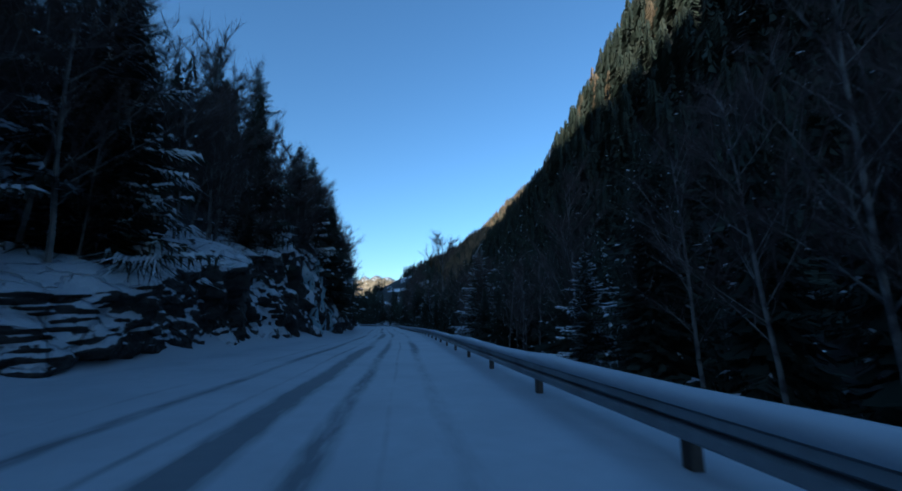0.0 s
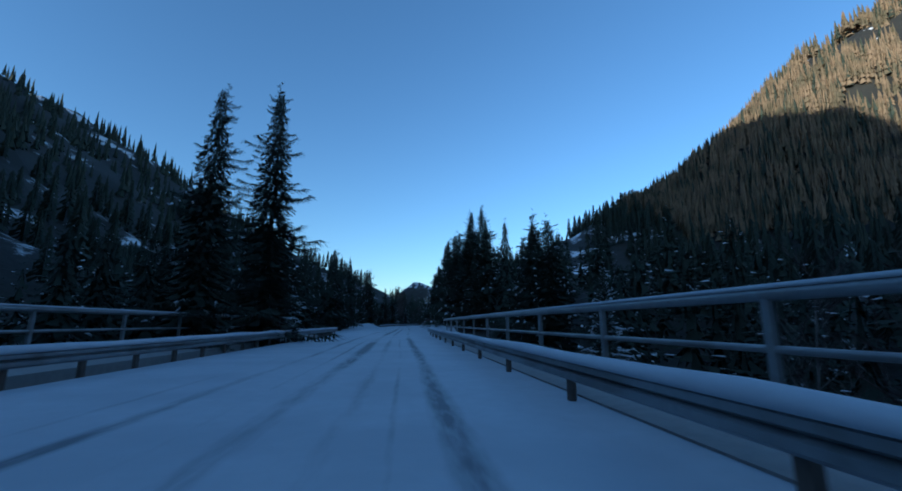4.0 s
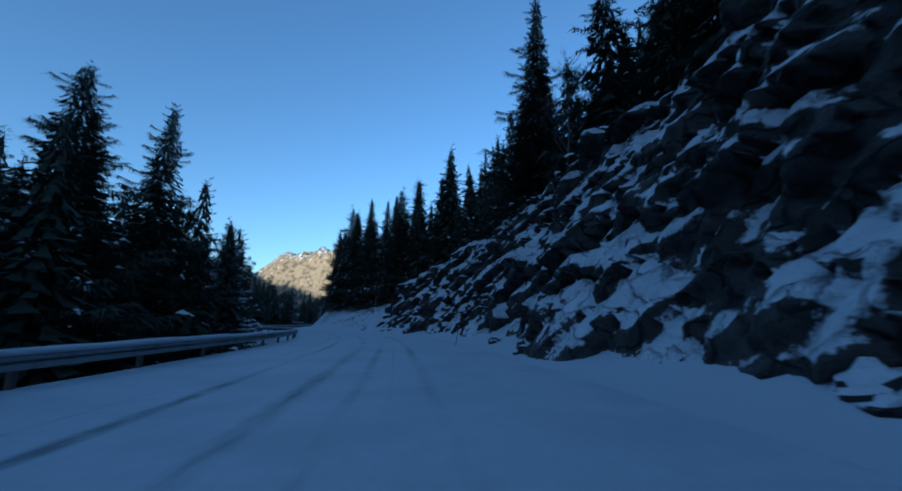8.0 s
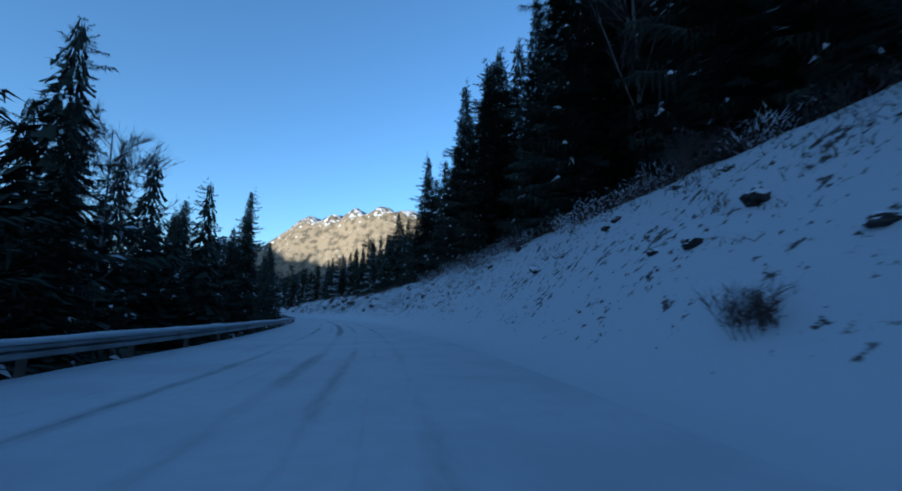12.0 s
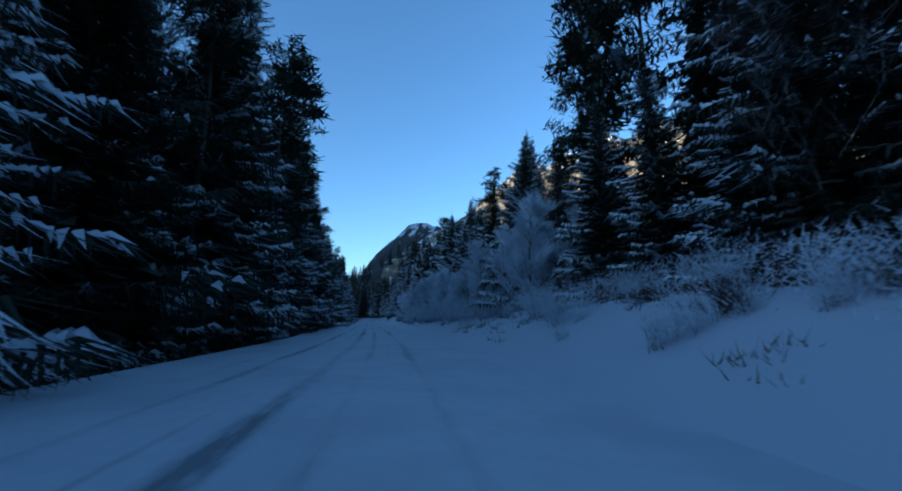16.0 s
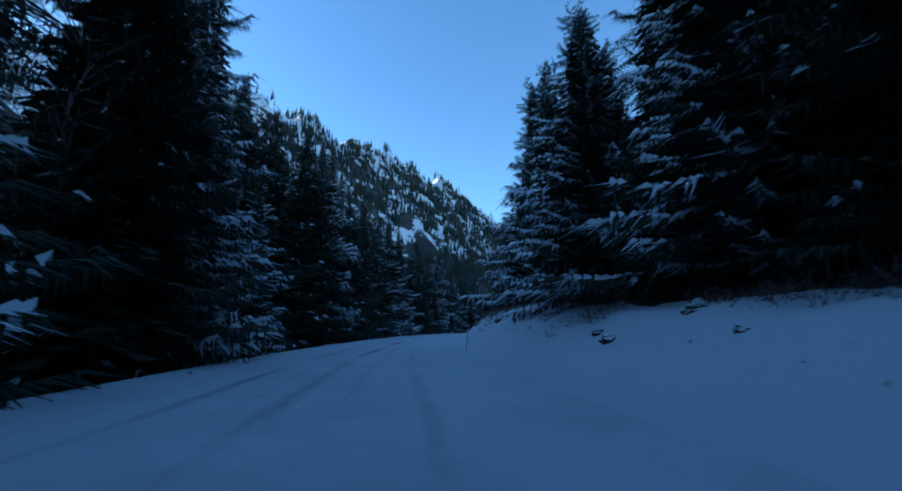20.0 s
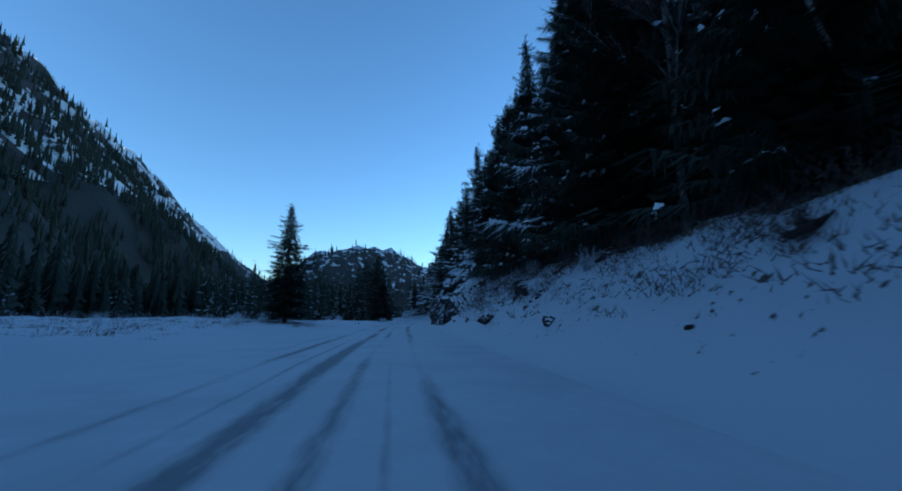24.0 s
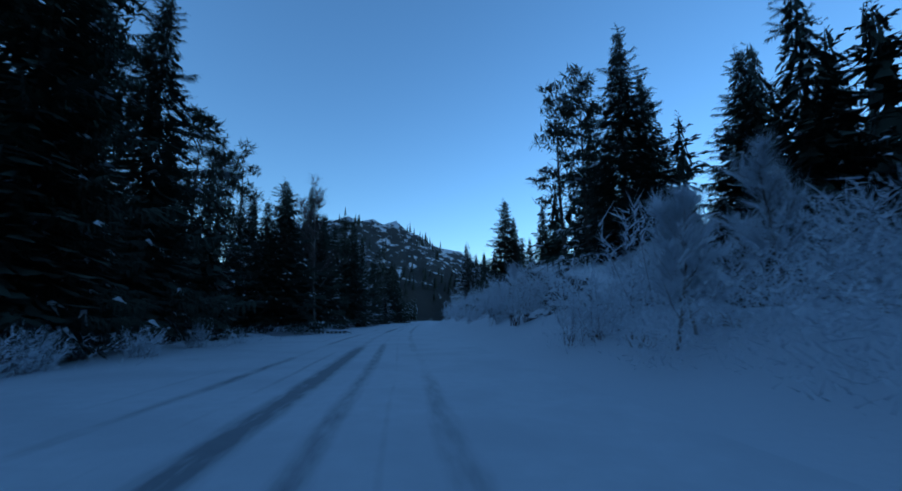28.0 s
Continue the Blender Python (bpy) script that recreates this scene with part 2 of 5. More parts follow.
def grid_faces(rows, cols):
    i = np.arange(rows - 1)[:, None] * cols + np.arange(cols - 1)[None]
    return np.stack([i, i + 1, i + cols + 1, i + cols], -1).reshape(-1, 4)


def hills(x, y, seed=0):
    """Cheap rolling noise between about -1 and 1, for arrays."""
    out = 0
    for k, (fx, fy, amp) in enumerate(((0.11, 0.07, 0.5), (-0.05, 0.13, 0.5), (0.31, -0.22, 0.25), (0.23, 0.37, 0.25), (0.71, 0.53, 0.13), (-0.6, 0.83, 0.13))):
        out = out + amp * np.sin(fx * x + fy * y + 1.7 * k + seed + 1.5 * np.sin(0.6 * fy * x - 0.5 * fx * y + k))
    return out * 0.6


def rough(x, y, z=0.0, octaves=4, scale=1.0):
    return noise.fractal(Vector((x * scale, y * scale, z * scale)), 1.0, 2.0, octaves)


# ---- the lie of the land ----
# Seconds along the drive, where the road ends, where the bank's crest lies, its height, and the slope behind it.
RIGHT = [(-2, 1.9, 4, -0.8, -0.15), (1.8, 1.9, 4, -0.8, -0.15), (2.2, 1.9, 4, -0.8, -0.1), (2.6, 3, 6, -0.3, 0), (3.0, 2.2, 6, 0, 0), (3.4, 2.0, 3.5, -2, -0.2),
         (4.6, 2.0, 3.5, -2, -0.2), (5.0, 2.2, 4, 0.3, 0.1), (5.8, 2.2, 5, 1.0, 0.3), (6.3, 2.2, 5, 1.4, 0.35), (6.8, 2.2, 7.5, 2.4, 0.5), (7.3, 2.4, 8, 3.2, 0.5),
         (7.8, 2.4, 8, 3.4, 0.6), (8.1, 2.6, 10, 6.5, 0.6), (8.5, 2.6, 10, 6.5, 0.6)]
RIGHT += [(8.85, 2.6, 9, 5.0, 0.5), (9.15, 2.2, 6, 2.1, 0.5), (9.7, 2.2, 6, 2.9, 0.5), (10.3, 2.2, 6, 2.6, 0.5), (10.8, 1.8, 6, 2.6, 0.5), (11.1, 1.5, 6.3, 3.5, 0.5), (11.3, 1.6, 6.5, 3.8, 0.5),
          (11.8, 2, 6.5, 3.4, 0.5), (12.3, 2, 6.5, 3.8, 0.5), (14, 2, 6.5, 3.8, 0.5), (14.8, 2, 6.5, 4.2, 0.5), (15.3, 2, 6, 3.0, 0.4), (15.75, 2.4, 5, 2.2, 0.3),
          (16.0, 2.2, 5.5, 1.35, 0.25), (16.3, 2.2, 5.5, 1.1, 0.25), (16.8, 2.2, 5, 0.8, 0.2), (17.3, 2.4, 4.5, 0.4, 0.15)]
RIGHT += [(17.8, 2.2, 4.5, 0.8, 0.2), (18.05, 2.2, 5.5, 1.9, 0.25), (18.4, 2.2, 5.5, 1.6, 0.25), (19.3, 2.2, 5.5, 1.7, 0.25), (19.8, 2.2, 5, 1.2, 0.2), (20.3, 2.2, 5, 1.3, 0.2), (20.6, 2.2, 5.5, 2.2, 0.3), (20.9, 2.2, 5.5, 2.0, 0.3),
          (23.3, 2.2, 5.5, 1.8, 0.4), (23.8, 2.2, 5.5, 2.3, 0.5), (24.3, 2.2, 5.5, 2.4, 0.5), (24.7, 2.2, 7, 3.6, 0.5), (24.9, 2.2, 8.5, 5, 0.5), (25.5, 2.3, 8.5, 5, 0.5), (25.85, 2.3, 7, 3, 0.4),
          (26.02, 2.2, 5.5, 1.6, 0.3), (26.3, 2.2, 5.5, 1.2, 0.2), (27.8, 2.2, 5.5, 0.8, 0.1), (28.5, 2.2, 5, 1.2, 0.2), (40, 2.2, 5, 1, 0.2)]
LEFT = [(-2, 4.5, 6, 0.6, 0.5), (0.15, 4.8, 6.2, 0.8, 0.6), (0.4, 4.5, 8, 3.2, 0.7), (0.9, 4.4, 9, 6, 0.7), (1.3, 4.3, 8.5, 4.5, 0.6), (1.8, 4.3, 6.8, 2.6, 0.5),
        (2.3, 4.5, 7.5, 2.4, 0.4), (2.8, 5, 8, 2.9, 0.35), (3.1, 5.5, 9, 3.6, 0.35), (3.3, 5.4, 9, 3.4, 0.35), (3.55, 5.2, 8.5, 2.2, 0.3), (3.8, 4.6, 6, -2.5, -0.1), (4.6, 4.6, 6, -2.5, -0.1),
        (5.2, 4.6, 7, -0.4, -0.1), (5.75, 5, 8, 0.55, -0.1), (6.15, 4.9, 6.8, 0.75, -0.12), (6.4, 4.8, 7, -0.9, -0.12), (8, 4.6, 7, -1.2, -0.12), (9, 4.6, 7, -1, 0.15), (9.35, 4.6, 8, -1, 0.55), (9.9, 4.6, 8, -1, 0.5), (10.4, 4.6, 7, -1, 0.12), (10.9, 4.6, 7, -1, 0)]
LEFT += [(14.6, 4.4, 6.4, -0.9, -0.05), (15, 4.3, 5.4, -0.6, 0.01), (15.6, 4.2, 5.0, -0.5, 0.02), (16.5, 4.2, 5.0, -0.5, 0.02), (17.0, 4.8, 7, 0.1, 0.02), (17.5, 4.4, 5.6, 0, 0.02), (18, 4.0, 4.8, -0.5, 0.02),
         (19.2, 4.0, 5, -0.5, 0), (20, 4.2, 5.6, -0.5, 0), (22.5, 4.4, 5.8, -0.5, 0), (23.2, 4.4, 5.7, -0.5, 0), (23.6, 4.5, 7, 0.25, 0.01),
         (25.3, 4.5, 7, 0.25, 0.01), (25.7, 4.6, 6.2, -0.1, 0.02), (26, 4.6, 6, -0.4, 0.02), (27.6, 4.2, 5, -0.5, 0.02), (28.1, 4.6, 6.5, 0, 0.02), (40, 4.4, 6, 0, 0.02)]
# Mountains as crest lines: x, y, height; with the width of the foot.
RIDGES = [
    ([(-240, -420, 90), (-225, -170, 92), (-216, -90, 108), (-208, 0, 150), (-200, 90, 140), (-190, 190, 95), (-180, 330, 105), (-190, 450, 70), (-220, 600, 100), (-330, 700, 160), (-384, 780, 200),
      (-423, 1058, 186), (-500, 1265, 174), (-470, 1450, 60)], 165),
    ([(95, -220, 95), (62, -30, 84), (54, 45, 59), (56, 80, 41), (62, 115, 26), (66, 150, 11)], 56),
    ([(330, 250, 190), (220, 285, 160), (168, 302, 118), (128, 322, 64), (98, 350, 22)], 110),
    ([(-14, 815, 46), (30, 812, 82), (100, 780, 92), (220, 740, 70), (330, 700, 60)], 62),
    ([(-335, 1290, 46), (-300, 1302, 76), (-262, 1320, 85), (-215, 1345, 79), (-170, 1358, 56), (-110, 1400, 26)], 95),
    ([(-80, 930, 22), (-66, 918, 60), (-50, 906, 68), (-26, 884, 66), (0, 850, 60)], 46),
]


def crest(table, s, column):
    k = np.array(table)
    return np.interp(np.asarray(s) / SPEED, k[:, 0], k[:, column])


def mountain(x, y):
    x, y = np.asarray(x, float), np.asarray(y, float)
    z = np.zeros(np.broadcast(x, y).shape)
    for pts, foot in RIDGES:
        for (ax, ay, az), (bx, by, bz) in zip(pts, pts[1:]):
            w = np.clip(((x - ax) * (bx - ax) + (y - ay) * (by - ay)) / ((bx - ax) ** 2 + (by - ay) ** 2), 0, 1)
            d = np.hypot(x - ax - w * (bx - ax), y - ay - w * (by - ay)) * (1 + 0.16 * hills(x * 0.35, y * 0.35, 3))
            z = np.maximum(z, (az + w * (bz - az)) * np.clip(1 - d / foot, 0, 1) ** 1.15 * (1 + 0.07 * hills(x * 0.9, y * 0.9, 1)))
    return z


def lie(s, u):
    """Height of the ground beside the road, s along and u across."""
    s, u = np.broadcast_arrays(np.asarray(s, float), np.asarray(u, float))
    z = np.zeros(s.shape)
    x, y, _ = at(s, u)
    for table, sign in ((RIGHT, 1), (LEFT, -1)):
        edge, top, high, slope = (crest(table, s, c) for c in (1, 2, 3, 4))
        v = u * sign
        w = np.clip((v - edge) / (top - edge), 0, 1)
        bank = high * (0.12 * w + 0.88 * w * w * (3 - 2 * w)) + slope * np.clip(v - top, 0, 30)
        bank = bank + np.clip((v - edge) / 2.5, 0, 1) * (0.16 * hills(x * 6, y * 6, 2) + 0.09 * np.clip((v - edge) / (top - edge), 0, 1) * hills(x * 19, y * 19, 4) + 0.3 * hills(x * 1.7, y * 1.7, 5) * np.clip(v / 12, 0, 1))
        z = np.where(v > edge, bank, z)
    if np.abs(u).max() <= 12:
        return z
    return z + mountain(x, y) * np.clip((np.abs(u) - 12) / 25, 0, 1)


def land(s, u):
    return float(lie(s, u))


REACH = 34.0
rows = np.arange(-55, 1270, 0.55)
# The road, and the verges on both sides of it.
cols = np.linspace(0, 1, 15)
eL, eR = -crest(LEFT, rows, 1), crest(RIGHT, rows, 1)
U = eL[:, None] + (eR - eL)[:, None] * cols[None]
S = np.repeat(rows[:, None], len(cols), 1)
X, Y, _ = at(S, U)
ruts = sum(-d * np.exp(-(((U - c) / 0.16) ** 2)) for c, d in ((-0.55, 0.015), (0.36, 0.015), (-1.2, 0.02), (-2.1, 0.012)))
Z = ruts + 0.012 * hills(X * 9, Y * 9) * (np.abs(cols - 0.5) < 0.49)
Z[:, 0], Z[:, -1] = lie(S[:, 0], U[:, 0] - 1e-4), lie(S[:, -1], U[:, -1] + 1e-4)
uvs = np.stack([S, U], -1).reshape(-1, 2)
road = new("road", mesh_of("road", np.stack([X, Y, Z], -1).reshape(-1, 3), grid_faces(*U.shape)[:, ::-1], [PACKED], smooth=True, uv=uvs))
tagged(road, "snow-packed two-lane road with dark wheel tracks", "road", kind="structure")
for side, sign, edge in (("ground_right", 1, eR), ("ground_left", -1, -eL)):
    steps = np.concatenate([np.linspace(0, 6, 31), np.linspace(6.4, 14, 16), np.linspace(15.2, REACH, 14)])
    U = edge[:, None] + steps[None] * (REACH - edge[:, None]) / REACH
    S = np.repeat(rows[:, None], len(steps), 1)
    X, Y, _ = at(S, sign * U)
    Z = lie(S, sign * (U + 1e-4))
    f = grid_faces(*U.shape)
    # Under the trees behind the bank's crest lies litter with patches of snow, darkened for the trees' shade; the
    # meadow stays white.
    open_field = (sign < 0) & (S / SPEED > 23.3) & (S / SPEED < 25.4)
    brow = crest(RIGHT if sign > 0 else LEFT, S, 2) + 0.6 + 0.7 * hills(X * 3, Y * 3, 8)
    shade = ((U > brow) & ~open_field)[:-1, :-1].ravel().astype(int)
    ob = new(side, mesh_of(side, np.stack([X, Y, Z], -1).reshape(-1, 3), f[:, ::-1] if sign > 0 else f, [BANK, FLOOR], shade, smooth=True))
    tagged(ob, "deep snow over the roadside bank and forest floor", "ground", kind="structure")


def nearest(x, y):
    """Distance to the drive, station, and side of each point."""
    x, y = np.ravel(x), np.ravel(y)
    dist, s, u = np.empty(len(x)), np.empty(len(x)), np.empty(len(x))
    pts, hd, st = LINE[::8], HD[::8], ST[::8]
    for i in range(0, len(x), 4000):
        dx, dy = x[i : i + 4000, None] - pts[None, :, 0], y[i : i + 4000, None] - pts[None, :, 1]
        k = (dx * dx + dy * dy).argmin(1)
        j = np.arange(len(k))
        dist[i : i + 4000] = np.hypot(dx[j, k], dy[j, k])
        s[i : i + 4000], u[i : i + 4000] = st[k], dx[j, k] * np.cos(hd[k]) - dy[j, k] * np.sin(hd[k])
    return dist, s, u


def outer(x, y):
    dist, s, u = nearest(x, y)
    side = np.clip(u, -REACH, REACH)
    z = lie(s, side) - mountain(*at(s, side)[:2]) * np.clip((np.abs(side) - 12) / 25, 0, 1)
    z = z * np.exp(-np.clip(dist - REACH, 0, None) / 60) + mountain(np.ravel(x), np.ravel(y)) * np.clip((dist - 12) / 25, 0, 1) + 1.2 * hills(np.ravel(x) * 0.4, np.ravel(y) * 0.4) * np.clip((dist - 40) / 60, 0, 1)
    return z - 3.0 * np.clip((REACH + 1 - dist) / 6, 0, 1)


xs = np.concatenate([[-4200, -2500, -1500, -1000], np.arange(-720, 480, 9), [600, 1000, 1800, 4200]])
ys = np.concatenate([[-3500, -1800, -900], np.arange(-460, 1660, 9), [1900, 2500, 4800]])
GX, GY = np.meshgrid(xs, ys)
GZ = outer(GX, GY)
# Bare crags above the woods, the highest in the shaded rock colour, and the whole knoll ahead of the road in the sunlit
# one.
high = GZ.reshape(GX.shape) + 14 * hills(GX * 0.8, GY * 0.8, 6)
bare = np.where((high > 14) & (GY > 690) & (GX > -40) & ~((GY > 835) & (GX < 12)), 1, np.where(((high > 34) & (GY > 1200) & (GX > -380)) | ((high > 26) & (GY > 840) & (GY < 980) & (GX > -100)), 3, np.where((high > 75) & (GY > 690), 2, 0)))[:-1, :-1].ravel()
ground = new("ground", mesh_of("ground", np.stack([GX.ravel(), GY.ravel(), GZ], 1), grid_faces(len(ys), len(xs)), [HILL, CRAG, CRAG_SHADED, SPECK], bare, smooth=True))
tagged(ground, "snow-covered valley floor and wooded mountainsides", "ground", kind="structure")


# ---- trees ----
def tube(points, radii, sides=5):
    """Vertices and quads of a tapering tube along points."""
    v, f = [], []
    for k, (p, r) in enumerate(zip(points, radii)):
        for j in range(sides):
            a = 2 * math.pi * j / sides
            v.append((p[0] + r * math.cos(a), p[1] + r * math.sin(a), p[2]))
    for k in range(len(points) - 1):
        for j in range(sides):
            b, c = k * sides + j, k * sides + (j + 1) % sides
            f.append((b, c, c + sides, b + sides))
    return v, f


def conifer_arrays(seed, height, spread, whorls, per, snowload, bare=0.06, power=0.85, segments=3, fingers=1, core=9):
    """Needle triangles and snow triangles of a spruce: whorls of drooping, ragged boughs."""
    rng = random.Random(seed)
    need, snow = [], []
    lean = rng.uniform(-0.02, 0.02), rng.uniform(-0.02, 0.02)
    for w in range(whorls):
        q = bare + (1 - bare) * (w + rng.uniform(-0.3, 0.3)) / whorls
        z0 = height * min(0.995, max(0.02, q))
        reach = spread * height * max(0.0, 1 - q) ** power + 0.006 * height
        gap = 0.85 + 0.3 * math.sin(seed + w * 0.9)
        for k in range(per):
            if rng.random() < 0.1:
                continue
            a = 2 * math.pi * (k + rng.random()) / per
            z0 = height * min(0.995, max(0.02, q + rng.uniform(-0.55, 0.55) * (1 - bare) / whorls))
            size = reach * rng.uniform(0.6, 1.2) * gap
            rise, droop = 0.35 * (q - 0.35), rng.uniform(0.15, 0.36) / max(size, 0.1)
            dx, dy = math.cos(a), math.sin(a)
            sx, sy = -dy, dx
            pts = []
            for j in range(segments + 1):
                r = size * j / segments
                pts.append((lean[0] * z0 + dx * r, lean[1] * z0 + dy * r, z0 + rise * r - droop * r * r * 0.55 + (0.12 * size if j == segments else 0)))
            for j in range(segments):
                p, n = pts[j], pts[j + 1]
                wid = size * (0.29 if j else 0.22) * (1.15 - j / segments) * (0.9 if fingers > 6 else 1)
                drop = size * rng.uniform(0.06, 0.16)
                m = [(p[i] + 2 * n[i]) / 3 for i in range(3)]
                for c in range(fingers):
                    e0, e1 = c / fingers, (c + (0.95 if fingers < 3 else 0.7)) / fingers
                    b0, b1 = [[p[i] + (n[i] - p[i]) * e for i in range(3)] for e in (e0, e1)]
                    for sgn in (1, -1):
                        k1, k2 = wid * rng.uniform(0.7, 1.25) * sgn, size * rng.uniform(0.1, 0.24)
                        (snow if snowload > 0.7 and rng.random() < 0.2 else need).append((b0, b1, (b1[0] + sx * k1 + dx * k2, b1[1] + sy * k1 + dy * k2, b1[2] - drop * rng.uniform(0.2, 1.3))))
                hang = 1 if fingers < 3 else 3 if fingers < 6 else 5
                for c in range(hang):
                    b0, b1 = [[p[i] + (n[i] - p[i]) * (c + e) / hang for i in range(3)] for e in (0.3, 0.75)]
                    need.append((b0, b1, (b1[0] + sx * rng.uniform(-0.2, 0.2) * wid, b1[1] + sy * rng.uniform(-0.2, 0.2) * wid, b1[2] - size * rng.uniform(0.06, 0.2) - 0.006 * height)))
                    if fingers > 6:
                        need.append((b0, b1, (b1[0] + sx * rng.uniform(-0.6, 0.6) * wid, b1[1] + sy * rng.uniform(-0.6, 0.6) * wid, b1[2] - size * rng.uniform(0.04, 0.16))))
                for c in range(hang):
                    if not j or rng.random() > snowload:
                        continue
                    up = (0.02 + 0.012 * size) * min(1, height / 8)
                    b0, b1 = [[p[i] + (n[i] - p[i]) * (c + e) / hang for i in range(3)] for e in (0.05, 0.9)]
                    k1, k2 = wid * rng.uniform(0.12, 0.42), wid * rng.uniform(0.12, 0.42)
                    g = rng.uniform(-0.02, 0.12) * size
                    l = (b1[0] + sx * k1 + dx * g, b1[1] + sy * k1 + dy * g, b1[2] - drop * rng.uniform(0.3, 0.8) + up)
                    r = (b1[0] - sx * k2 + dx * g, b1[1] - sy * k2 + dy * g, b1[2] - drop * rng.uniform(0.3, 0.8) + up)
                    t0, t1 = (b0[0], b0[1], b0[2] + up), (b1[0], b1[1], b1[2] + up * 2)
                    snow += [(t0, l, t1), (t0, t1, r)]
    # A ragged dark core of inner boughs.
    for w in range(core):
        q = bare + (0.95 - bare) * w / core
        ring = 26 if fingers > 6 else 13 if fingers > 3 else 6
        for k in range(ring):
            a = 6.283 / ring * (k + 0.37 * w) + rng.uniform(-0.3, 0.3)
            b = a + rng.uniform(3.6, 6.6) / ring
            r = spread * height * (1 - q) ** power * (rng.uniform(0.3, 0.72) if ring > 6 else rng.uniform(0.35, 0.62))
            zb = height * (q - rng.uniform(-0.3, 1.2) / core)
            c = 0.45 * r if ring > 6 else 0.05 * r
            top = rng.uniform(0.6, 1.6) / core if ring > 6 else rng.uniform(0.05, 0.09)
            m = (a + b) / 2 + rng.uniform(-0.3, 0.3)
            need.append(((c * math.cos(m), c * math.sin(m), height * min(0.97, q + top)), (r * math.cos(a), r * math.sin(a), zb), (r * math.cos(b), r * math.sin(b), zb + rng.uniform(-0.5, 0.5) / core * height)))
    need = np.array(need).reshape(-1, 3)
    snow = np.array(snow).reshape(-1, 3) if snow else np.zeros((0, 3))
    return need, snow


def tri_mesh(name, pts, mat):
    return mesh_of(name, pts, np.arange(len(pts)).reshape(-1, 3), [mat])


def tree_root(name, label, category, group):
    return tagged(new(name), label, category, group)


def trunk_mesh(height, radius, mat, seed, top=0.97):
    rng = random.Random(seed)
    pts = [(rng.uniform(-0.01, 0.01) * height * k / 6, rng.uniform(-0.01, 0.01) * height * k / 6, height * top * k / 6 - 0.3) for k in range(7)]
    v, f = tube(pts, [radius * (1 - 0.93 * k / 6) for k in range(7)], 6)
    return mesh_of("trunk", v, f, [mat], smooth=True)


def spruce(seed, snowload, label, spread, name="spruce_tree", height=10, whorls=40, segments=3):
    root = tree_root(name, label, "spruce tree", "spruces along the road")
    part("trunk", trunk_mesh(height, 0.013 * height, BARK, seed), root)
    need, snow = conifer_arrays(seed, height, spread, whorls, 7, snowload, bare=0.05, segments=segments, fingers=9, core=84)
    crown = part("crown", tri_mesh("crown", need, NEEDLE), root)
    if len(snow):
        tagged(part("snow_load", tri_mesh("snow_load", snow, POWDER), crown, "fresh snow lying on the boughs"), kind="stuff")
    return root


def pine(seed, snowload, label):
    rng = random.Random(seed)
    root = tree_root("pine_tree", label, "pine tree", "pines along the road")
    part("trunk", trunk_mesh(11, 0.13, BARK, seed, 0.95), root)
    need, snow, limbs, faces = [], [], [], []
    for k in range(46):
        q = 0.38 + 0.6 * k / 46 + rng.uniform(-0.03, 0.03)
        a, r = rng.uniform(0, 6.28), (1.5 * (1.05 - q) ** 0.5) * rng.uniform(0.35, 1.15)
        c = Vector((math.cos(a) * r, math.sin(a) * r, 11 * q + rng.uniform(0, 0.35)))
        v, f = tube([(0, 0, 11 * q - 0.15), (c.x * 0.6, c.y * 0.6, c.z - 0.12), tuple(c)], [0.035, 0.025, 0.01], 3)
        faces += [tuple(i + len(limbs) for i in ff) for ff in f]
        limbs += v
        size = rng.uniform(0.35, 0.7)
        for _ in range(44):
            d = Vector((rng.gauss(0, 1), rng.gauss(0, 1), rng.gauss(0.1, 0.5))).normalized()
            b = c + Vector((rng.uniform(-1, 1) * size * 0.6, rng.uniform(-1, 1) * size * 0.6, rng.uniform(-0.3, 0.3) * size))
            side = d.cross(Vector((0.3, 0.2, 1))).normalized() * size * 0.075
            need += [tuple(b - side), tuple(b + side), tuple(b + d * size * rng.uniform(0.5, 0.85))]
        if rng.random() < snowload:
            for _ in range(5):
                b = c + Vector((rng.uniform(-1, 1) * size * 0.6, rng.uniform(-1, 1) * size * 0.6, size * 0.3))
                w = size * 0.3
                snow += [(b.x - w, b.y - w * 0.5, b.z), (b.x + w, b.y - w * 0.3, b.z), (b.x, b.y + w, b.z + 0.05)]
    tagged(part("limb", mesh_of("limb", limbs, faces, [BARK]), root, "bare crooked limbs"), kind="stuff")
    crown = part("crown", tri_mesh("crown", np.array(need), PINE), root)
    if snow:
        tagged(part("snow_load", tri_mesh("snow_load", np.array(snow), SNOW), crown, "fresh snow lying on the needles"), kind="stuff")
    return root


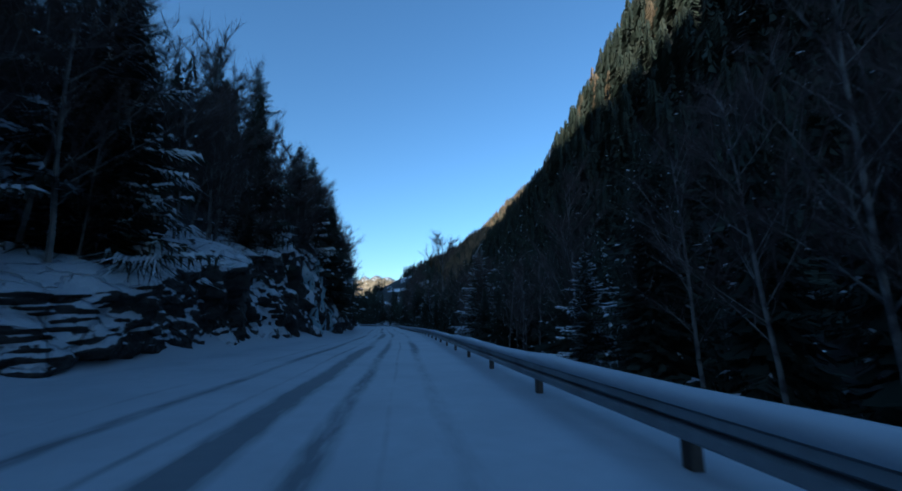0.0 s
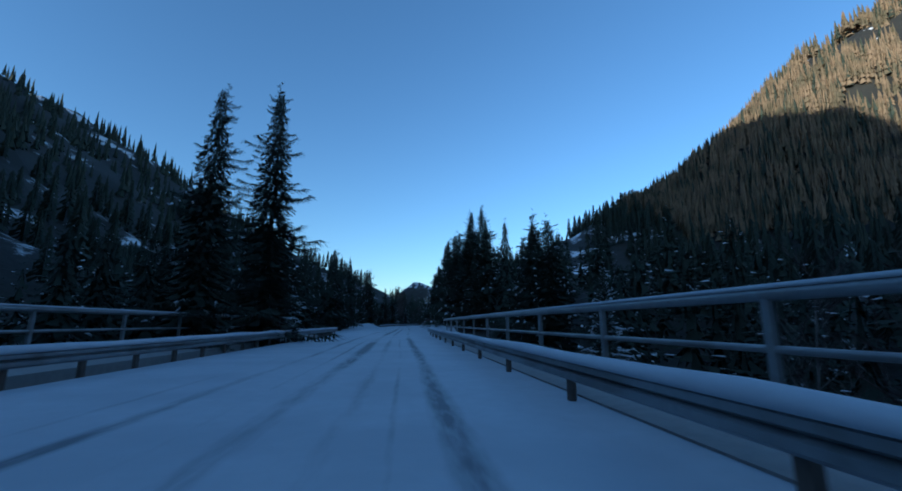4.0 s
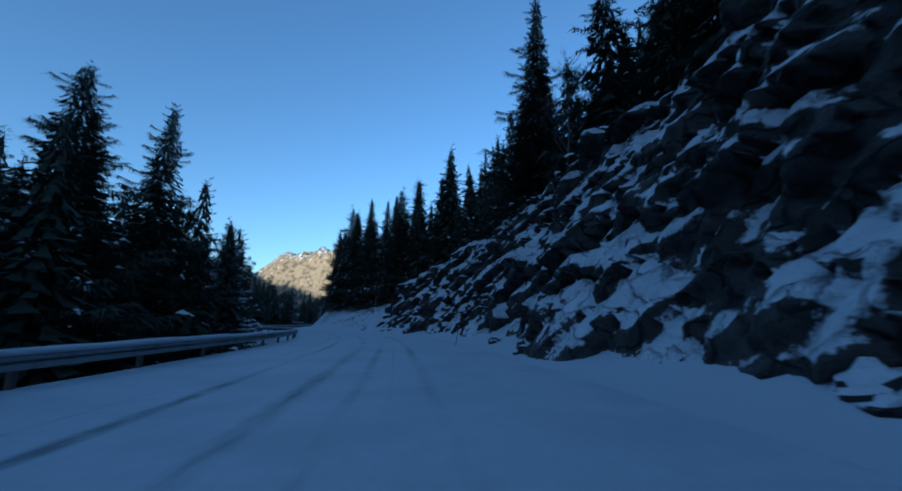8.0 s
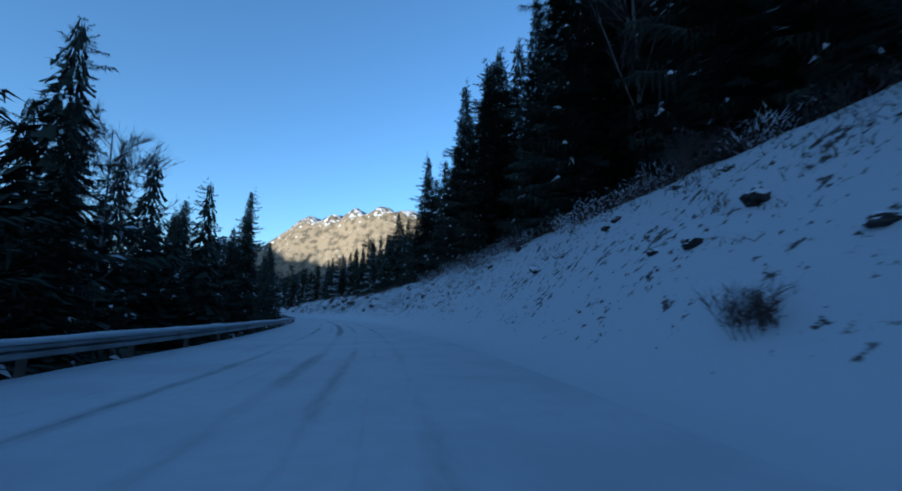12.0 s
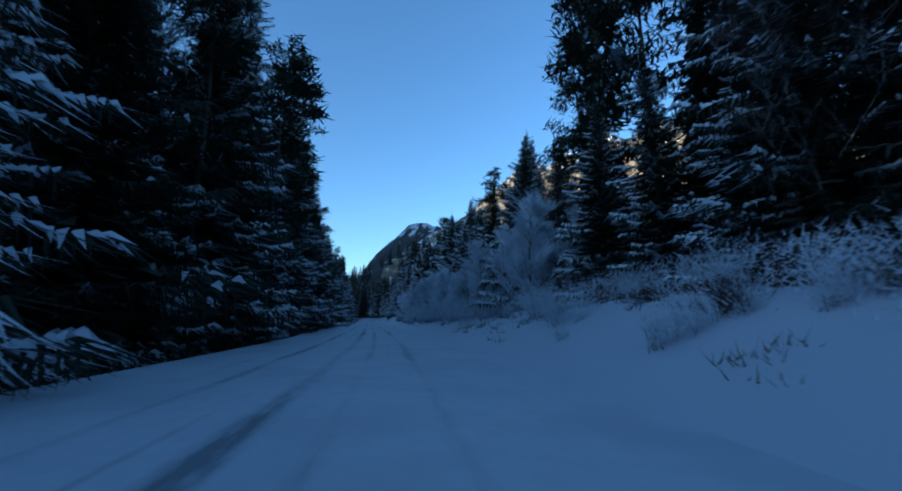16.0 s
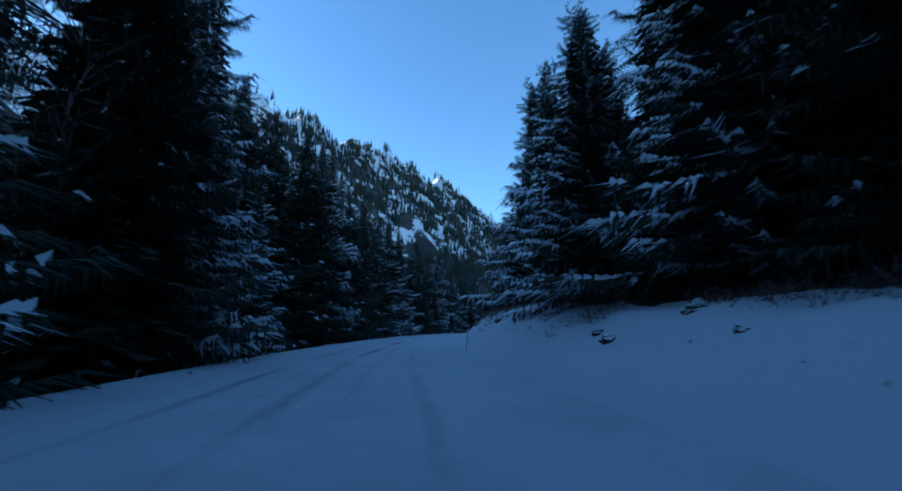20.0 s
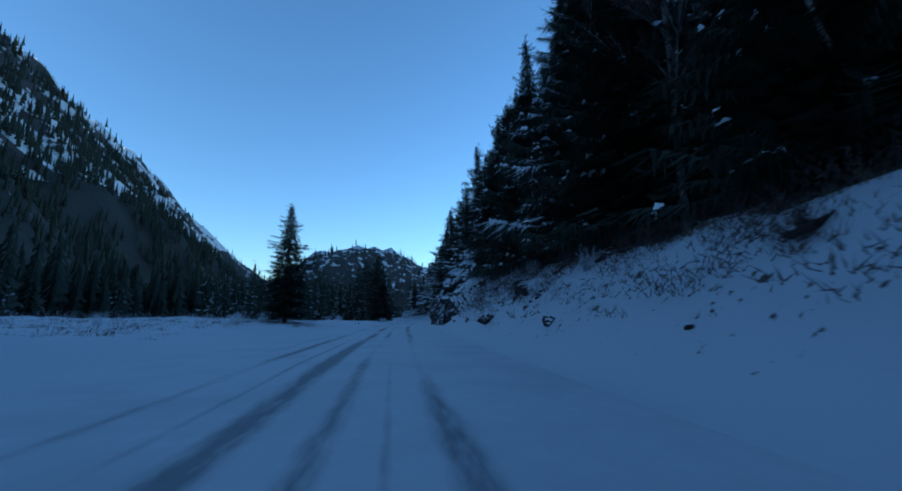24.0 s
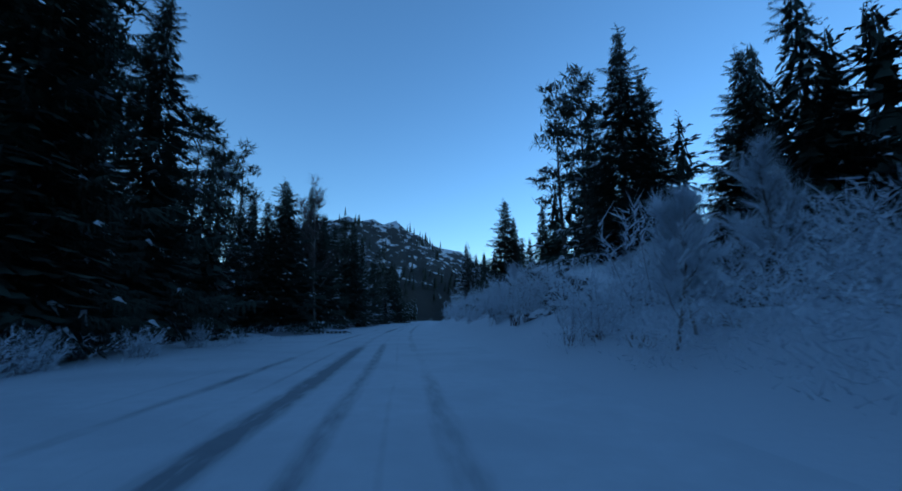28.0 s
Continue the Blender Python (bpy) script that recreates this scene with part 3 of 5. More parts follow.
def birch(seed, label, height=9.0, frost=False):
    """A bare broadleaf: stem, forking limbs and a haze of fine twigs."""
    rng = random.Random(seed)
    root = tree_root("birch_tree", label, "birch tree", "bare birches along the road")
    wood, wf, twig = [], [], []

    def grow(p, d, length, radius, level):
        q, pts, radii = Vector(p), [tuple(p)], [radius]
        bits = (5, 3, 1)[level]
        for k in range(bits):
            d = (d + Vector((rng.uniform(-1, 1), rng.uniform(-1, 1), 0.3)) * (0.05 if level == 0 else 0.16)).normalized()
            q = q + d * length / bits
            pts.append(tuple(q)), radii.append(radius * (1 - 0.72 * (k + 1) / bits))
        v, f = tube(pts, radii, 5 - level)
        wf.extend(tuple(i + len(wood) for i in ff) for ff in f)
        wood.extend(v)
        if level == 2:
            for k in range(20):
                b = Vector(pts[0]).lerp(Vector(pts[1]), rng.uniform(0.1, 1))
                t = (d + Vector((rng.gauss(0, 0.45), rng.gauss(0, 0.45), rng.uniform(-0.1, 0.5)))).normalized() * rng.uniform(0.3, 0.85)
                s = t.cross(Vector((rng.random(), 0.4, 0.3))).normalized() * (0.017 if frost else 0.0065)
                twig.extend([tuple(b - s), tuple(b + s), tuple(b + t)])
            return
        for k in range((20, 9)[level]):
            w = 0.22 + 0.78 * (k + rng.random()) / 20 if level == 0 else rng.uniform(0.15, 1)
            i = min(bits - 1, int(w * bits))
            b = Vector(pts[i]).lerp(Vector(pts[i + 1]), w * bits - i)
            a = rng.uniform(0, 6.28)
            out = (d * rng.uniform(0.8, 1.4) + Vector((math.cos(a), math.sin(a), 0.2)) * (1.15 if level == 0 else 0.85)).normalized()
            grow(b, out, length * (rng.uniform(0.24, 0.42) * (1.25 - 0.8 * w) if level == 0 else rng.uniform(0.25, 0.45)), radius * (0.3 if level == 0 else 0.45), level + 1)

    grow(Vector((0, 0, -0.2)), Vector((0, 0, 1)), height, 0.075, 0)
    part("trunk", mesh_of("trunk", wood, wf, [BIRCH]), root, "thin pale stem with forking limbs")
    part("crown", tri_mesh("crown", np.array(twig), FROST if frost else TWIG), root, "fine bare twigs")
    return root


def shrub(seed, label, frost, height=1.3):
    rng = random.Random(seed)
    root = tree_root("shrub", label, "shrub", "shrubs on the roadside banks")
    stems, tips = [], []
    for k in range(46):
        a, tilt = rng.uniform(0, 6.28), rng.uniform(0.05, 0.65)
        d = Vector((math.cos(a) * tilt, math.sin(a) * tilt, 1)).normalized() * height * rng.uniform(0.5, 1)
        b = Vector((rng.uniform(-0.35, 0.35), rng.uniform(-0.35, 0.35), -0.1))
        s = d.cross(Vector((rng.random(), rng.random(), 0.1))).normalized() * 0.005
        stems += [tuple(b - s), tuple(b + s), tuple(b + d)]
        for _ in range(26):
            p = b + d * rng.uniform(0.25, 1)
            t = (d.normalized() + Vector((rng.gauss(0, 0.7), rng.gauss(0, 0.7), rng.gauss(0, 0.5)))) * rng.uniform(0.05, 0.2)
            s = t.cross(Vector((rng.random(), rng.random(), 0.2))).normalized() * (0.008 if frost else 0.006)
            tips += [tuple(p - s), tuple(p + s), tuple(p + t)]
    part("stem", tri_mesh("stem", np.array(stems), TWIG), root)
    part("foliage", tri_mesh("foliage", np.array(tips), FROST if frost else TWIG), root, "frosted twigs" if frost else "brown twigs")
    return root


DARK = "tall dark green spruce with little snow"
WHITE = "tall spruce with fresh snow on its drooping boughs"
KINDS = {
    "dark": [spruce(11 + k, 0.07, DARK, 0.23 + 0.025 * k) for k in range(4)],
    "tall_dark": [spruce(21 + k, 0.05, "very tall dark green spruce with a dense crown", 0.19 + 0.02 * k, "tall_spruce_tree", 16, 46, 4) for k in range(3)],
    "tall_white": [spruce(41 + k, 0.75, "very tall spruce laden with fresh snow", 0.19 + 0.02 * k, "tall_snowy_spruce_tree", 16, 46, 4) for k in range(3)],
    "white": [spruce(31 + k, 0.75, WHITE, 0.23 + 0.025 * k, "snowy_spruce_tree") for k in range(4)],
    "pine": [pine(51 + k, 0.3, "lanky pine with a ragged dark crown") for k in range(3)],
    "birch": [birch(61 + k, "bare slender birch with a haze of fine twigs") for k in range(3)],
    "frost_birch": [birch(91 + k, "young birch thick with hoar frost", 5.0, True) for k in range(3)],
    "frost": [shrub(71 + k, "low shrub white with hoar frost", True) for k in range(3)],
    "scrub": [shrub(81 + k, "bare brown scrub sticking out of the snow", False, 0.9) for k in range(2)],
}
used = set()


def grown(kind, height):
    return "tall_" + kind if kind in ("dark", "white") and height > 11 else kind


def plant(kind, s, u, height, rng, tilt=2.0, base=None, girth=1.0):
    """Stands one thing of a kind on the ground; height in metres."""
    kind = grown(kind, height)
    proto = rng.choice(KINDS[kind])
    full = {"tall_dark": 16, "tall_white": 16, "dark": 10, "white": 10, "pine": 11, "birch": 9.5, "frost_birch": 5.3, "frost": 1.2, "scrub": 0.85}[kind]
    x, y, _ = at(s, u)
    k = height / full
    w = k * girth * rng.uniform(0.92, 1.1)
    m = Matrix.LocRotScale((float(x), float(y), (land(s, u) if base is None else base) - 0.05), Euler((radians(rng.gauss(0, tilt)), radians(rng.gauss(0, tilt)), rng.uniform(0, 6.28))), (w, w, k))
    if proto.name not in used:
        used.add(proto.name)
        proto.matrix_basis = m
        return proto
    # A copy keeps the size that the pose gives it.
    proto_scale = proto.scale.copy()
    proto.scale = (1, 1, 1)
    ob = copy_thing(proto, m)
    proto.scale = proto_scale
    return ob


def clear(s, u, room=3.2):
    """Whether a place stays off the road where it bends back."""
    x, y, _ = at(s, u)
    d, s2, u2 = nearest(np.array([x]), np.array([y]))
    k = crest(RIGHT if u2[0] > 0 else LEFT, s2[0], 1)
    return abs(u2[0]) > float(k) + room - 2.2


# Stretches of roadside forest: seconds from and to, side, nearest and farthest row, tree height, metres between trees, share of white, pine, birch.
STANDS = []
STANDS += [(0.8, 1.6, -1, 5.8, 8, 9.0, 0.7, 0.05, 0.0, 0.5), (-0.6, 1.0, -1, 6.4, 8.5, 8.0, 0.8, 0.05, 0.0, 0.75), (-0.6, 1.7, -1, 7.2, 15, 10.5, 0.7, 0.1, 0.0, 0.75), (-0.6, 1.1, 1, 6.5, 13, 8.0, 0.6, 0.08, 0.0, 0.4), (1.1, 1.8, 1, 5, 12, 5.2, 0.8, 0.02, 0.0, 0.25), (0.8, 1.9, 1, 9, 21, 8.0, 0.45, 0.02, 0.0, 0.2), (1.7, 3.6, -1, 8.5, 14, 11.5, 0.8, 0.04, 0.0, 0.4), (2.7, 3.75, -1, 9.5, 17, 10.0, 0.5, 0.04, 0.0, 0.35), (1.8, 2.5, 1, 6.6, 12, 9.5, 0.7, 0.05, 0.0, 0.2), (2.5, 3.3, 1, 6.8, 13, 9.5, 1.2, 0.15, 0.0, 0.2), (3.7, 5.0, -1, 9, 16, 6.5, 0.9, 0.05, 0.0, 0.2), (3.3, 5.0, 1, 6, 14, 9.0, 2.6, 0.05, 0.0, 0.1), (5.0, 5.9, 1, 6.0, 11, 11.5, 0.8, 0.03, 0.0, 0.08), (5.9, 6.7, 1, 7.4, 12, 8.0, 0.9, 0.03, 0.0, 0.12), (5.0, 6.6, -1, 8.5, 16, 9.5, 1.0, 0.05, 0.0, 0.2)]
STANDS += [(6.7, 8.0, 1, 6.4, 9.5, 10.0, 1.3, 0.1, 0.0, 0.25), (6.3, 9.0, 1, 8.2, 14, 11.5, 1.2, 0.05, 0.0, 0.2), (6.6, 8.2, -1, 8, 12, 6.0, 0.7, 0.05, 0.0, 0.0), (6.6, 8.0, -1, 8, 15, 8.0, 1.2, 0.05, 0.0, 0.55), (8.0, 9.05, -1, 7.5, 15, 6.8, 0.7, 0.15, 0.2, 0.1), (9.05, 9.4, -1, 7.5, 15, 10.5, 0.7, 0.15, 0.25, 0.1), (9.0, 12.8, 1, 6.6, 13, 12.0, 0.95, 0.04, 0.0, 0.1), (9.3, 10.4, -1, 8.0, 15, 8.5, 0.5, 0.08, 0.08, 0.1), (10.4, 12.8, -1, 7.5, 15, 9.3, 1.4, 0.08, 0.1, 0.15), (12.8, 14.7, -1, 7.5, 15, 10.0, 2.2, 0.15, 0.1, 0.1), (12.8, 14.9, 1, 7.5, 14, 9.0, 2.0, 0.1, 0.15, 0.1), (14.9, 15.9, 1, 7, 15, 9.0, 0.8, 0.3, 0.45, 0.12)]
STANDS += [(15.5, 16.05, -1, 6.0, 10, 7.5, 0.9, 0.4, 0.2, 0.03), (16.05, 16.95, -1, 5.9, 10, 14.5, 0.7, 0.4, 0.2, 0.03), (16.95, 17.6, -1, 6.4, 11, 11.0, 0.7, 0.45, 0.2, 0.03), (17.6, 19.3, -1, 5.8, 11, 11.0, 1.1, 0.7, 0.15, 0.03), (16.0, 16.4, 1, 7, 11, 6.5, 1.2, 0.5, 0.2, 0.05), (14.2, 15.5, -1, 9, 16, 7.5, 0.8, 0.2, 0.2, 0.05), (16.9, 17.5, 1, 7.2, 9.5, 10.0, 0.6, 0.9, 0.05, 0.0), (16.4, 17.3, 1, 7.0, 11, 8.5, 0.7, 0.85, 0.1, 0.06), (17.9, 18.6, 1, 7, 10, 13.0, 0.8, 0.6, 0.1, 0.0), (17.3, 19.2, 1, 6.1, 10, 10.0, 0.9, 0.8, 0.1, 0.0), (19.2, 20.6, 1, 6.5, 11, 11.5, 0.9, 0.45, 0.25, 0.05), (19.3, 20.2, -1, 6.2, 11, 12.0, 1.0, 0.2, 0.1, 0.03), (20.2, 22.6, -1, 6.2, 11, 13.0, 0.95, 0.25, 0.1, 0.03), (22.6, 23.45, -1, 7.6, 12, 12.0, 0.95, 0.08, 0.15, 0.03), (20.6, 22.4, 1, 7.6, 13, 9.5, 1.2, 0.12, 0.25, 0.12), (22.4, 24.7, 1, 6.2, 11, 12.0, 0.7, 0.15, 0.1, 0.12), (24.6, 25.8, 1, 7.5, 13, 12.0, 0.8, 0.35, 0.2, 0.15), (25.85, 26.25, -1, 6.6, 11, 8.5, 0.9, 0.12, 0.25, 0.03), (26.25, 27.0, -1, 6.2, 11, 13.0, 0.9, 0.12, 0.25, 0.03), (27.0, 27.9, -1, 6.0, 11, 11.5, 0.9, 0.12, 0.25, 0.03), (27.9, 28.7, -1, 6.6, 12, 7.8, 0.9, 0.12, 0.4, 0.03), (28.7, 30.5, -1, 6.2, 11, 10.0, 1.2, 0.12, 0.25, 0.03), (25.85, 26.6, 1, 5.6, 11, 12.5, 0.75, 0.6, 0.2, 0.06), (26.6, 27.4, 1, 6.8, 12, 10.0, 0.85, 0.6, 0.2, 0.06)]
STANDS += [(27.5, 28.3, 1, 11, 18, 8.5, 1.4, 0.2, 0.0, 0.0), (28.3, 30.5, 1, 7.5, 14, 9.0, 2.3, 0.3, 0.3, 0.03)]
# Single trees: metres along the drive, metres across, height of the tip, kind.
LANDMARK_TREES = []
LANDMARK_TREES += [(55, 10.1, 10.3, "dark"), (57.5, 7.4, 14, "birch"), (71, 9.1, 10.4, "dark"), (90, 10.5, 11.1, "dark"), (92.5, 7.3, 13.1, "birch"), (93.5, 11.4, 11.1, "dark"), (95, -6.6, 10.5, "dark"), (115, 8.9, 8.5, "dark"), (116.5, 5.9, 8.6, "dark"), (134.5, 15.2, 12.2, "dark"), (136.5, 14.8, 12.8, "dark"), (139, -8.6, 16.5, "birch"), (139, 10, 12.1, "dark"), (140.5, 15.3, 13.4, "dark"), (143.5, 8.9, 11.3, "dark"), (146, 10.2, 14, "dark"), (150, 8.7, 12.6, "dark"), (150.5, 6.9, 12.2, "dark"), (160.5, -11.9, 13.8, "dark"), (166, -6.7, 9.6, "dark")]
LANDMARK_TREES += [(170, -5.8, 12.2, "dark"), (241.5, -8.8, 12.9, "dark"), (241.5, -8.2, 12.9, "dark"), (246, 9.7, 12, "dark"), (247, 8.4, 12.4, "birch"), (248, 7.9, 10.2, "dark"), (250, -12.5, 8.5, "dark"), (255.5, -12.2, 10.6, "dark"), (256.5, 6.6, 13.6, "dark"), (257.5, -11.4, 10.3, "dark"), (261.5, -8.1, 10.6, "dark"), (269.5, -8.4, 11, "dark"), (280, -10.1, 9.9, "dark"), (281, -9.7, 11, "birch"), (281.5, 9, 12.6, "dark"), (285, -11.9, 9.9, "birch"), (290, 8.5, 15.2, "dark"), (290.5, -11.8, 9.6, "birch"), (296, -10.8, 7.8, "dark"), (315.5, -8.7, 8.4, "dark")]
LANDMARK_TREES += [(319.5, -8.9, 9.3, "dark"), (320, -11.3, 9, "dark"), (324.5, 8, 21.5, "dark"), (338.5, 9.6, 18.2, "dark"), (345.5, 10.4, 17.9, "dark"), (355.5, -9.9, 8.7, "dark"), (359, 6.6, 13.2, "dark"), (360.5, 7.4, 17.5, "dark"), (361.5, 5.8, 12.7, "dark"), (366, -16.1, 13.4, "pine"), (366, -15, 13.4, "pine"), (371, -14.4, 13, "pine"), (374.5, -12, 13.2, "dark"), (378, -12.1, 13.5, "dark"), (395.5, 6.2, 12.6, "dark"), (405, -13.6, 10.7, "dark"), (405, 5.9, 15.1, "dark"), (412.5, 6.1, 17.4, "dark"), (414, -13.3, 12.4, "pine"), (419, -10.3, 9.3, "dark")]
LANDMARK_TREES += [(422.5, -14.5, 10.8, "pine"), (432, -12.5, 8.9, "dark"), (432, 6.9, 13.8, "pine"), (439, -16.2, 12, "birch"), (439.5, -10.8, 10, "dark"), (441, -16.1, 7.9, "dark"), (441.5, -13.4, 9.6, "dark"), (442.5, 7.4, 14.2, "dark"), (443.5, -9.1, 9.8, "dark"), (446.5, -8, 11.5, "dark"), (467, -7.7, 6.4, "dark"), (471.5, 11.8, 23, "dark"), (473, -9.7, 5.4, "dark"), (476.5, 6.7, 16.1, "dark"), (479, 6.2, 16, "dark"), (484.5, -7.8, 6.6, "dark"), (486.5, -11.4, 8.9, "dark"), (489, 6.1, 15.2, "dark"), (583, 11, 13.9, "pine"), (584, -6.1, 10.2, "dark")]
LANDMARK_TREES += [(589, 9.7, 14.1, "birch"), (591, 6.1, 16.4, "pine"), (593, -6.5, 8.5, "pine"), (598, -5.9, 9.5, "pine"), (622.5, 8.4, 15.7, "pine"), (633, 7.4, 10.9, "pine"), (633.5, -5.8, 15, "white"), (659, -6.2, 12, "dark"), (665, 8.9, 13.7, "white"), (669, -7.1, 11.6, "white"), (671, 8.1, 13.8, "white"), (677.5, 5.8, 11.5, "white"), (683, -5.8, 12.4, "white"), (701, -8.7, 10.3, "pine"), (703, -6.3, 10.8, "white"), (713, -7.7, 10.9, "white"), (723.5, -8.1, 14.5, "white"), (734.5, -6.2, 10, "pine"), (735, 6.8, 11.8, "pine"), (741.5, 6.1, 12.8, "white")]
LANDMARK_TREES += [(753, 7.7, 12.7, "white"), (757.5, 5.9, 13.2, "white"), (771.5, 6, 12.2, "white"), (773.5, 13.9, 16.1, "white"), (776.5, -7.1, 12.5, "dark"), (780, 6, 10.6, "white"), (782.5, -8.9, 14.4, "dark"), (886.5, -8.2, 12.1, "dark"), (888, -5.8, 11.3, "dark"), (891, -6.2, 9.8, "pine"), (891, 6, 13.5, "pine"), (893, -6, 9.5, "dark"), (899, 6.2, 13.5, "dark"), (909, 6, 16.7, "dark"), (935.5, 7.8, 13.3, "dark"), (941, -8.1, 9.1, "dark"), (941.5, 6.9, 13.9, "dark"), (950, 5.8, 13.6, "white"), (982.5, -8.3, 9.5, "pine"), (987, -6, 10.3, "dark")]
LANDMARK_TREES += [(1003.5, 7.2, 13.7, "white"), (1007, 5.9, 14.2, "white"), (1019, 6, 11.9, "dark"), (1019.5, -6, 16.2, "pine"), (1038.5, 8.7, 12.8, "pine"), (1040.5, 6.1, 14.5, "white"), (1045.5, -6, 13.3, "dark"), (1047.5, -5.9, 13.2, "dark"), (1052.5, -5.9, 13.8, "dark"), (1075.5, 14.6, 9.8, "dark"), (1076, 7.1, 11.1, "dark"), (1077.5, 13.2, 12.1, "dark"), (1080, 11, 12.6, "dark"), (1081.5, 8.4, 13.3, "pine"), (1083, -9.7, 10.9, "pine"), (1083.5, 8, 13.6, "pine"), (1085.5, -12.4, 10.6, "dark"), (1087, -10.5, 10.8, "pine"), (1089, -10.3, 11.4, "pine"), (1091.5, 6.8, 9.6, "dark")]
LANDMARK_TREES += [(1098.5, -7.4, 9.9, "dark"), (1105, -6.2, 11.3, "dark")]
rng = random.Random(5)
PLANS = {k: [conifer_arrays(300 + 10 * (k == "white") + j, 1.0, 0.22 + 0.025 * j, 25, 6, 0.85 if k == "white" else 0.1, segments=3, fingers=4, core=40) for j in range(4)] for k in ("dark", "white")}
spots = []
for t0, t1, side, near, far, height, gap, white, pines, birches in STANDS:
    s = t0 * SPEED
    while s < t1 * SPEED:
        s += gap * rng.uniform(0.6, 1.5)
        u = side * (near + (far - near) * rng.random() ** 1.7)
        if not clear(s, u):
            continue
        r = rng.random()
        kind = "white" if r < white else "pine" if r < white + pines else "birch" if r < white + pines + birches else "dark"
        spots.append((abs(u), s, u, kind, height * rng.choice((0.6, 0.8, 0.95, 1.05, 1.15)) * (0.85 if kind == "birch" else 1)))
spots.sort()
LANDMARK_TREES += [(1071, -9, 13, "dark"), (1072.2, -7.3, 12, "dark"), (1074, -8.2, 13, "pine"), (1076, -7.4, 11.5, "dark"), (619, 8.2, 15, "pine"), (621, 7.7, 15, "pine"), (617.5, 9.6, 16, "dark"), (624.5, 9, 15, "pine"), (614, 8, 14, "white"), (612.5, 9.2, 15, "dark"), (727, 7.2, 15, "white"), (726, 8.6, 16, "white"), (955.5, 6.4, 9, "dark"), (957, 5.8, 8, "white"), (958.5, 5.3, 7, "dark"), (957.8, 6.9, 10.5, "dark"), (231.5, 6.4, 12, "dark"), (233, 5.9, 11, "dark"), (234.5, 6.9, 13, "dark"), (236.2, 6.4, 11, "dark"), (232.5, 7.8, 13, "dark"), (960.4, 7.4, 11, "white"), (961.2, 5.4, 8, "dark"), (962.4, 6.8, 11, "dark"), (963.2, 5.2, 7, "white"), (964.3, 6.2, 9.5, "dark"), (966, 7.2, 11, "dark")]
LANDMARK_TREES += [(1050, 10, 14, "dark"), (1053, 9.5, 13, "dark"), (1055.5, 11, 14, "dark"), (1058, 10.5, 12, "dark"), (993, 7.5, 15, "white"), (996, 8.5, 16, "dark"), (999.5, 7.6, 15, "white"), (764, 9.5, 16, "white"), (766.5, 8, 16, "white"), (769.5, 9, 17, "dark")]
LANDMARK_TREES += [(977, 5.2, 19, "white"), (981, 6.5, 18, "white"), (972, 7, 19, "dark"), (986, 6, 15, "white"), (968, 8.5, 17, "white"), (730.5, 6.4, 14, "white"), (731.8, 7.6, 15, "white"), (729.3, 8.6, 15, "white"), (733, 9.4, 16, "dark")]
for s, u, tip, kind in LANDMARK_TREES:
    plant(kind, s, u, tip - land(s, u), rng, 1.0, girth=1.45 if s == 941 or 965 < s < 990 else 1.0)
left = {"tall_dark": 200, "tall_white": 270, "dark": 195, "white": 240, "pine": 130, "birch": 260}
joined = {}


def stand(bag, plan, s, u, h, rng):
    """Adds one conifer to a bag of needle and snow triangles."""
    a = rng.uniform(0, 6.28)
    turn = np.array([[math.cos(a), -math.sin(a), 0], [math.sin(a), math.cos(a), 0], [0, 0, 1]]) * h
    place = np.array([*(float(v) for v in at(s, u)[:2]), land(s, u) - 0.2])
    bag[0].append(plan[0] @ turn.T + place)
    if len(plan[1]):
        bag[1].append(plan[1] @ turn.T + place)


def settle(name, label, bag):
    ob = tagged(new(name, tri_mesh(name, np.concatenate(bag[0]), NEEDLE)), label, "forest", kind="stuff")
    if bag[1]:
        tagged(part("snow_load", tri_mesh("snow_load", np.concatenate(bag[1]), POWDER), ob), kind="stuff")


for _, s, u, kind, h in spots:
    if left[grown(kind, h)] > 0:
        left[grown(kind, h)] -= 1
        plant(kind, s, u, h, rng)
    elif kind in PLANS:
        stand(joined.setdefault(int(s // 150), ([], [])), rng.choice(PLANS[kind]), s, u, h, rng)
for k in sorted(joined):
    settle("roadside_spruces", "close rows of spruces beside the road", joined[k])


def thicket(name, label, stretch, depth, gap, low, high, seed, snowload, first=12.0):
    """The forest behind the first rows, one object for a stretch."""
    rng = random.Random(seed)
    plans = [conifer_arrays(seed * 10 + k, 1.0, 0.23 + 0.025 * k, 15, 6, snowload, 0.03, 0.85, 2) for k in range(3)]
    bag = ([], [])
    for side in (-1, 1):
        s = stretch[0]
        while s < stretch[1]:
            s += gap * rng.uniform(0.5, 1.5)
            u = side * rng.uniform(first, depth)
            if side < 0 and 23.4 < s / SPEED < 25.4 and abs(u) < 31:
                continue
            if clear(s, u, 7):
                stand(bag, rng.choice(plans), s, u, rng.uniform(low, high) * (0.6 if side < 0 and 23.2 < s / SPEED < 25.6 else 1), rng)
    settle(name, label, bag)


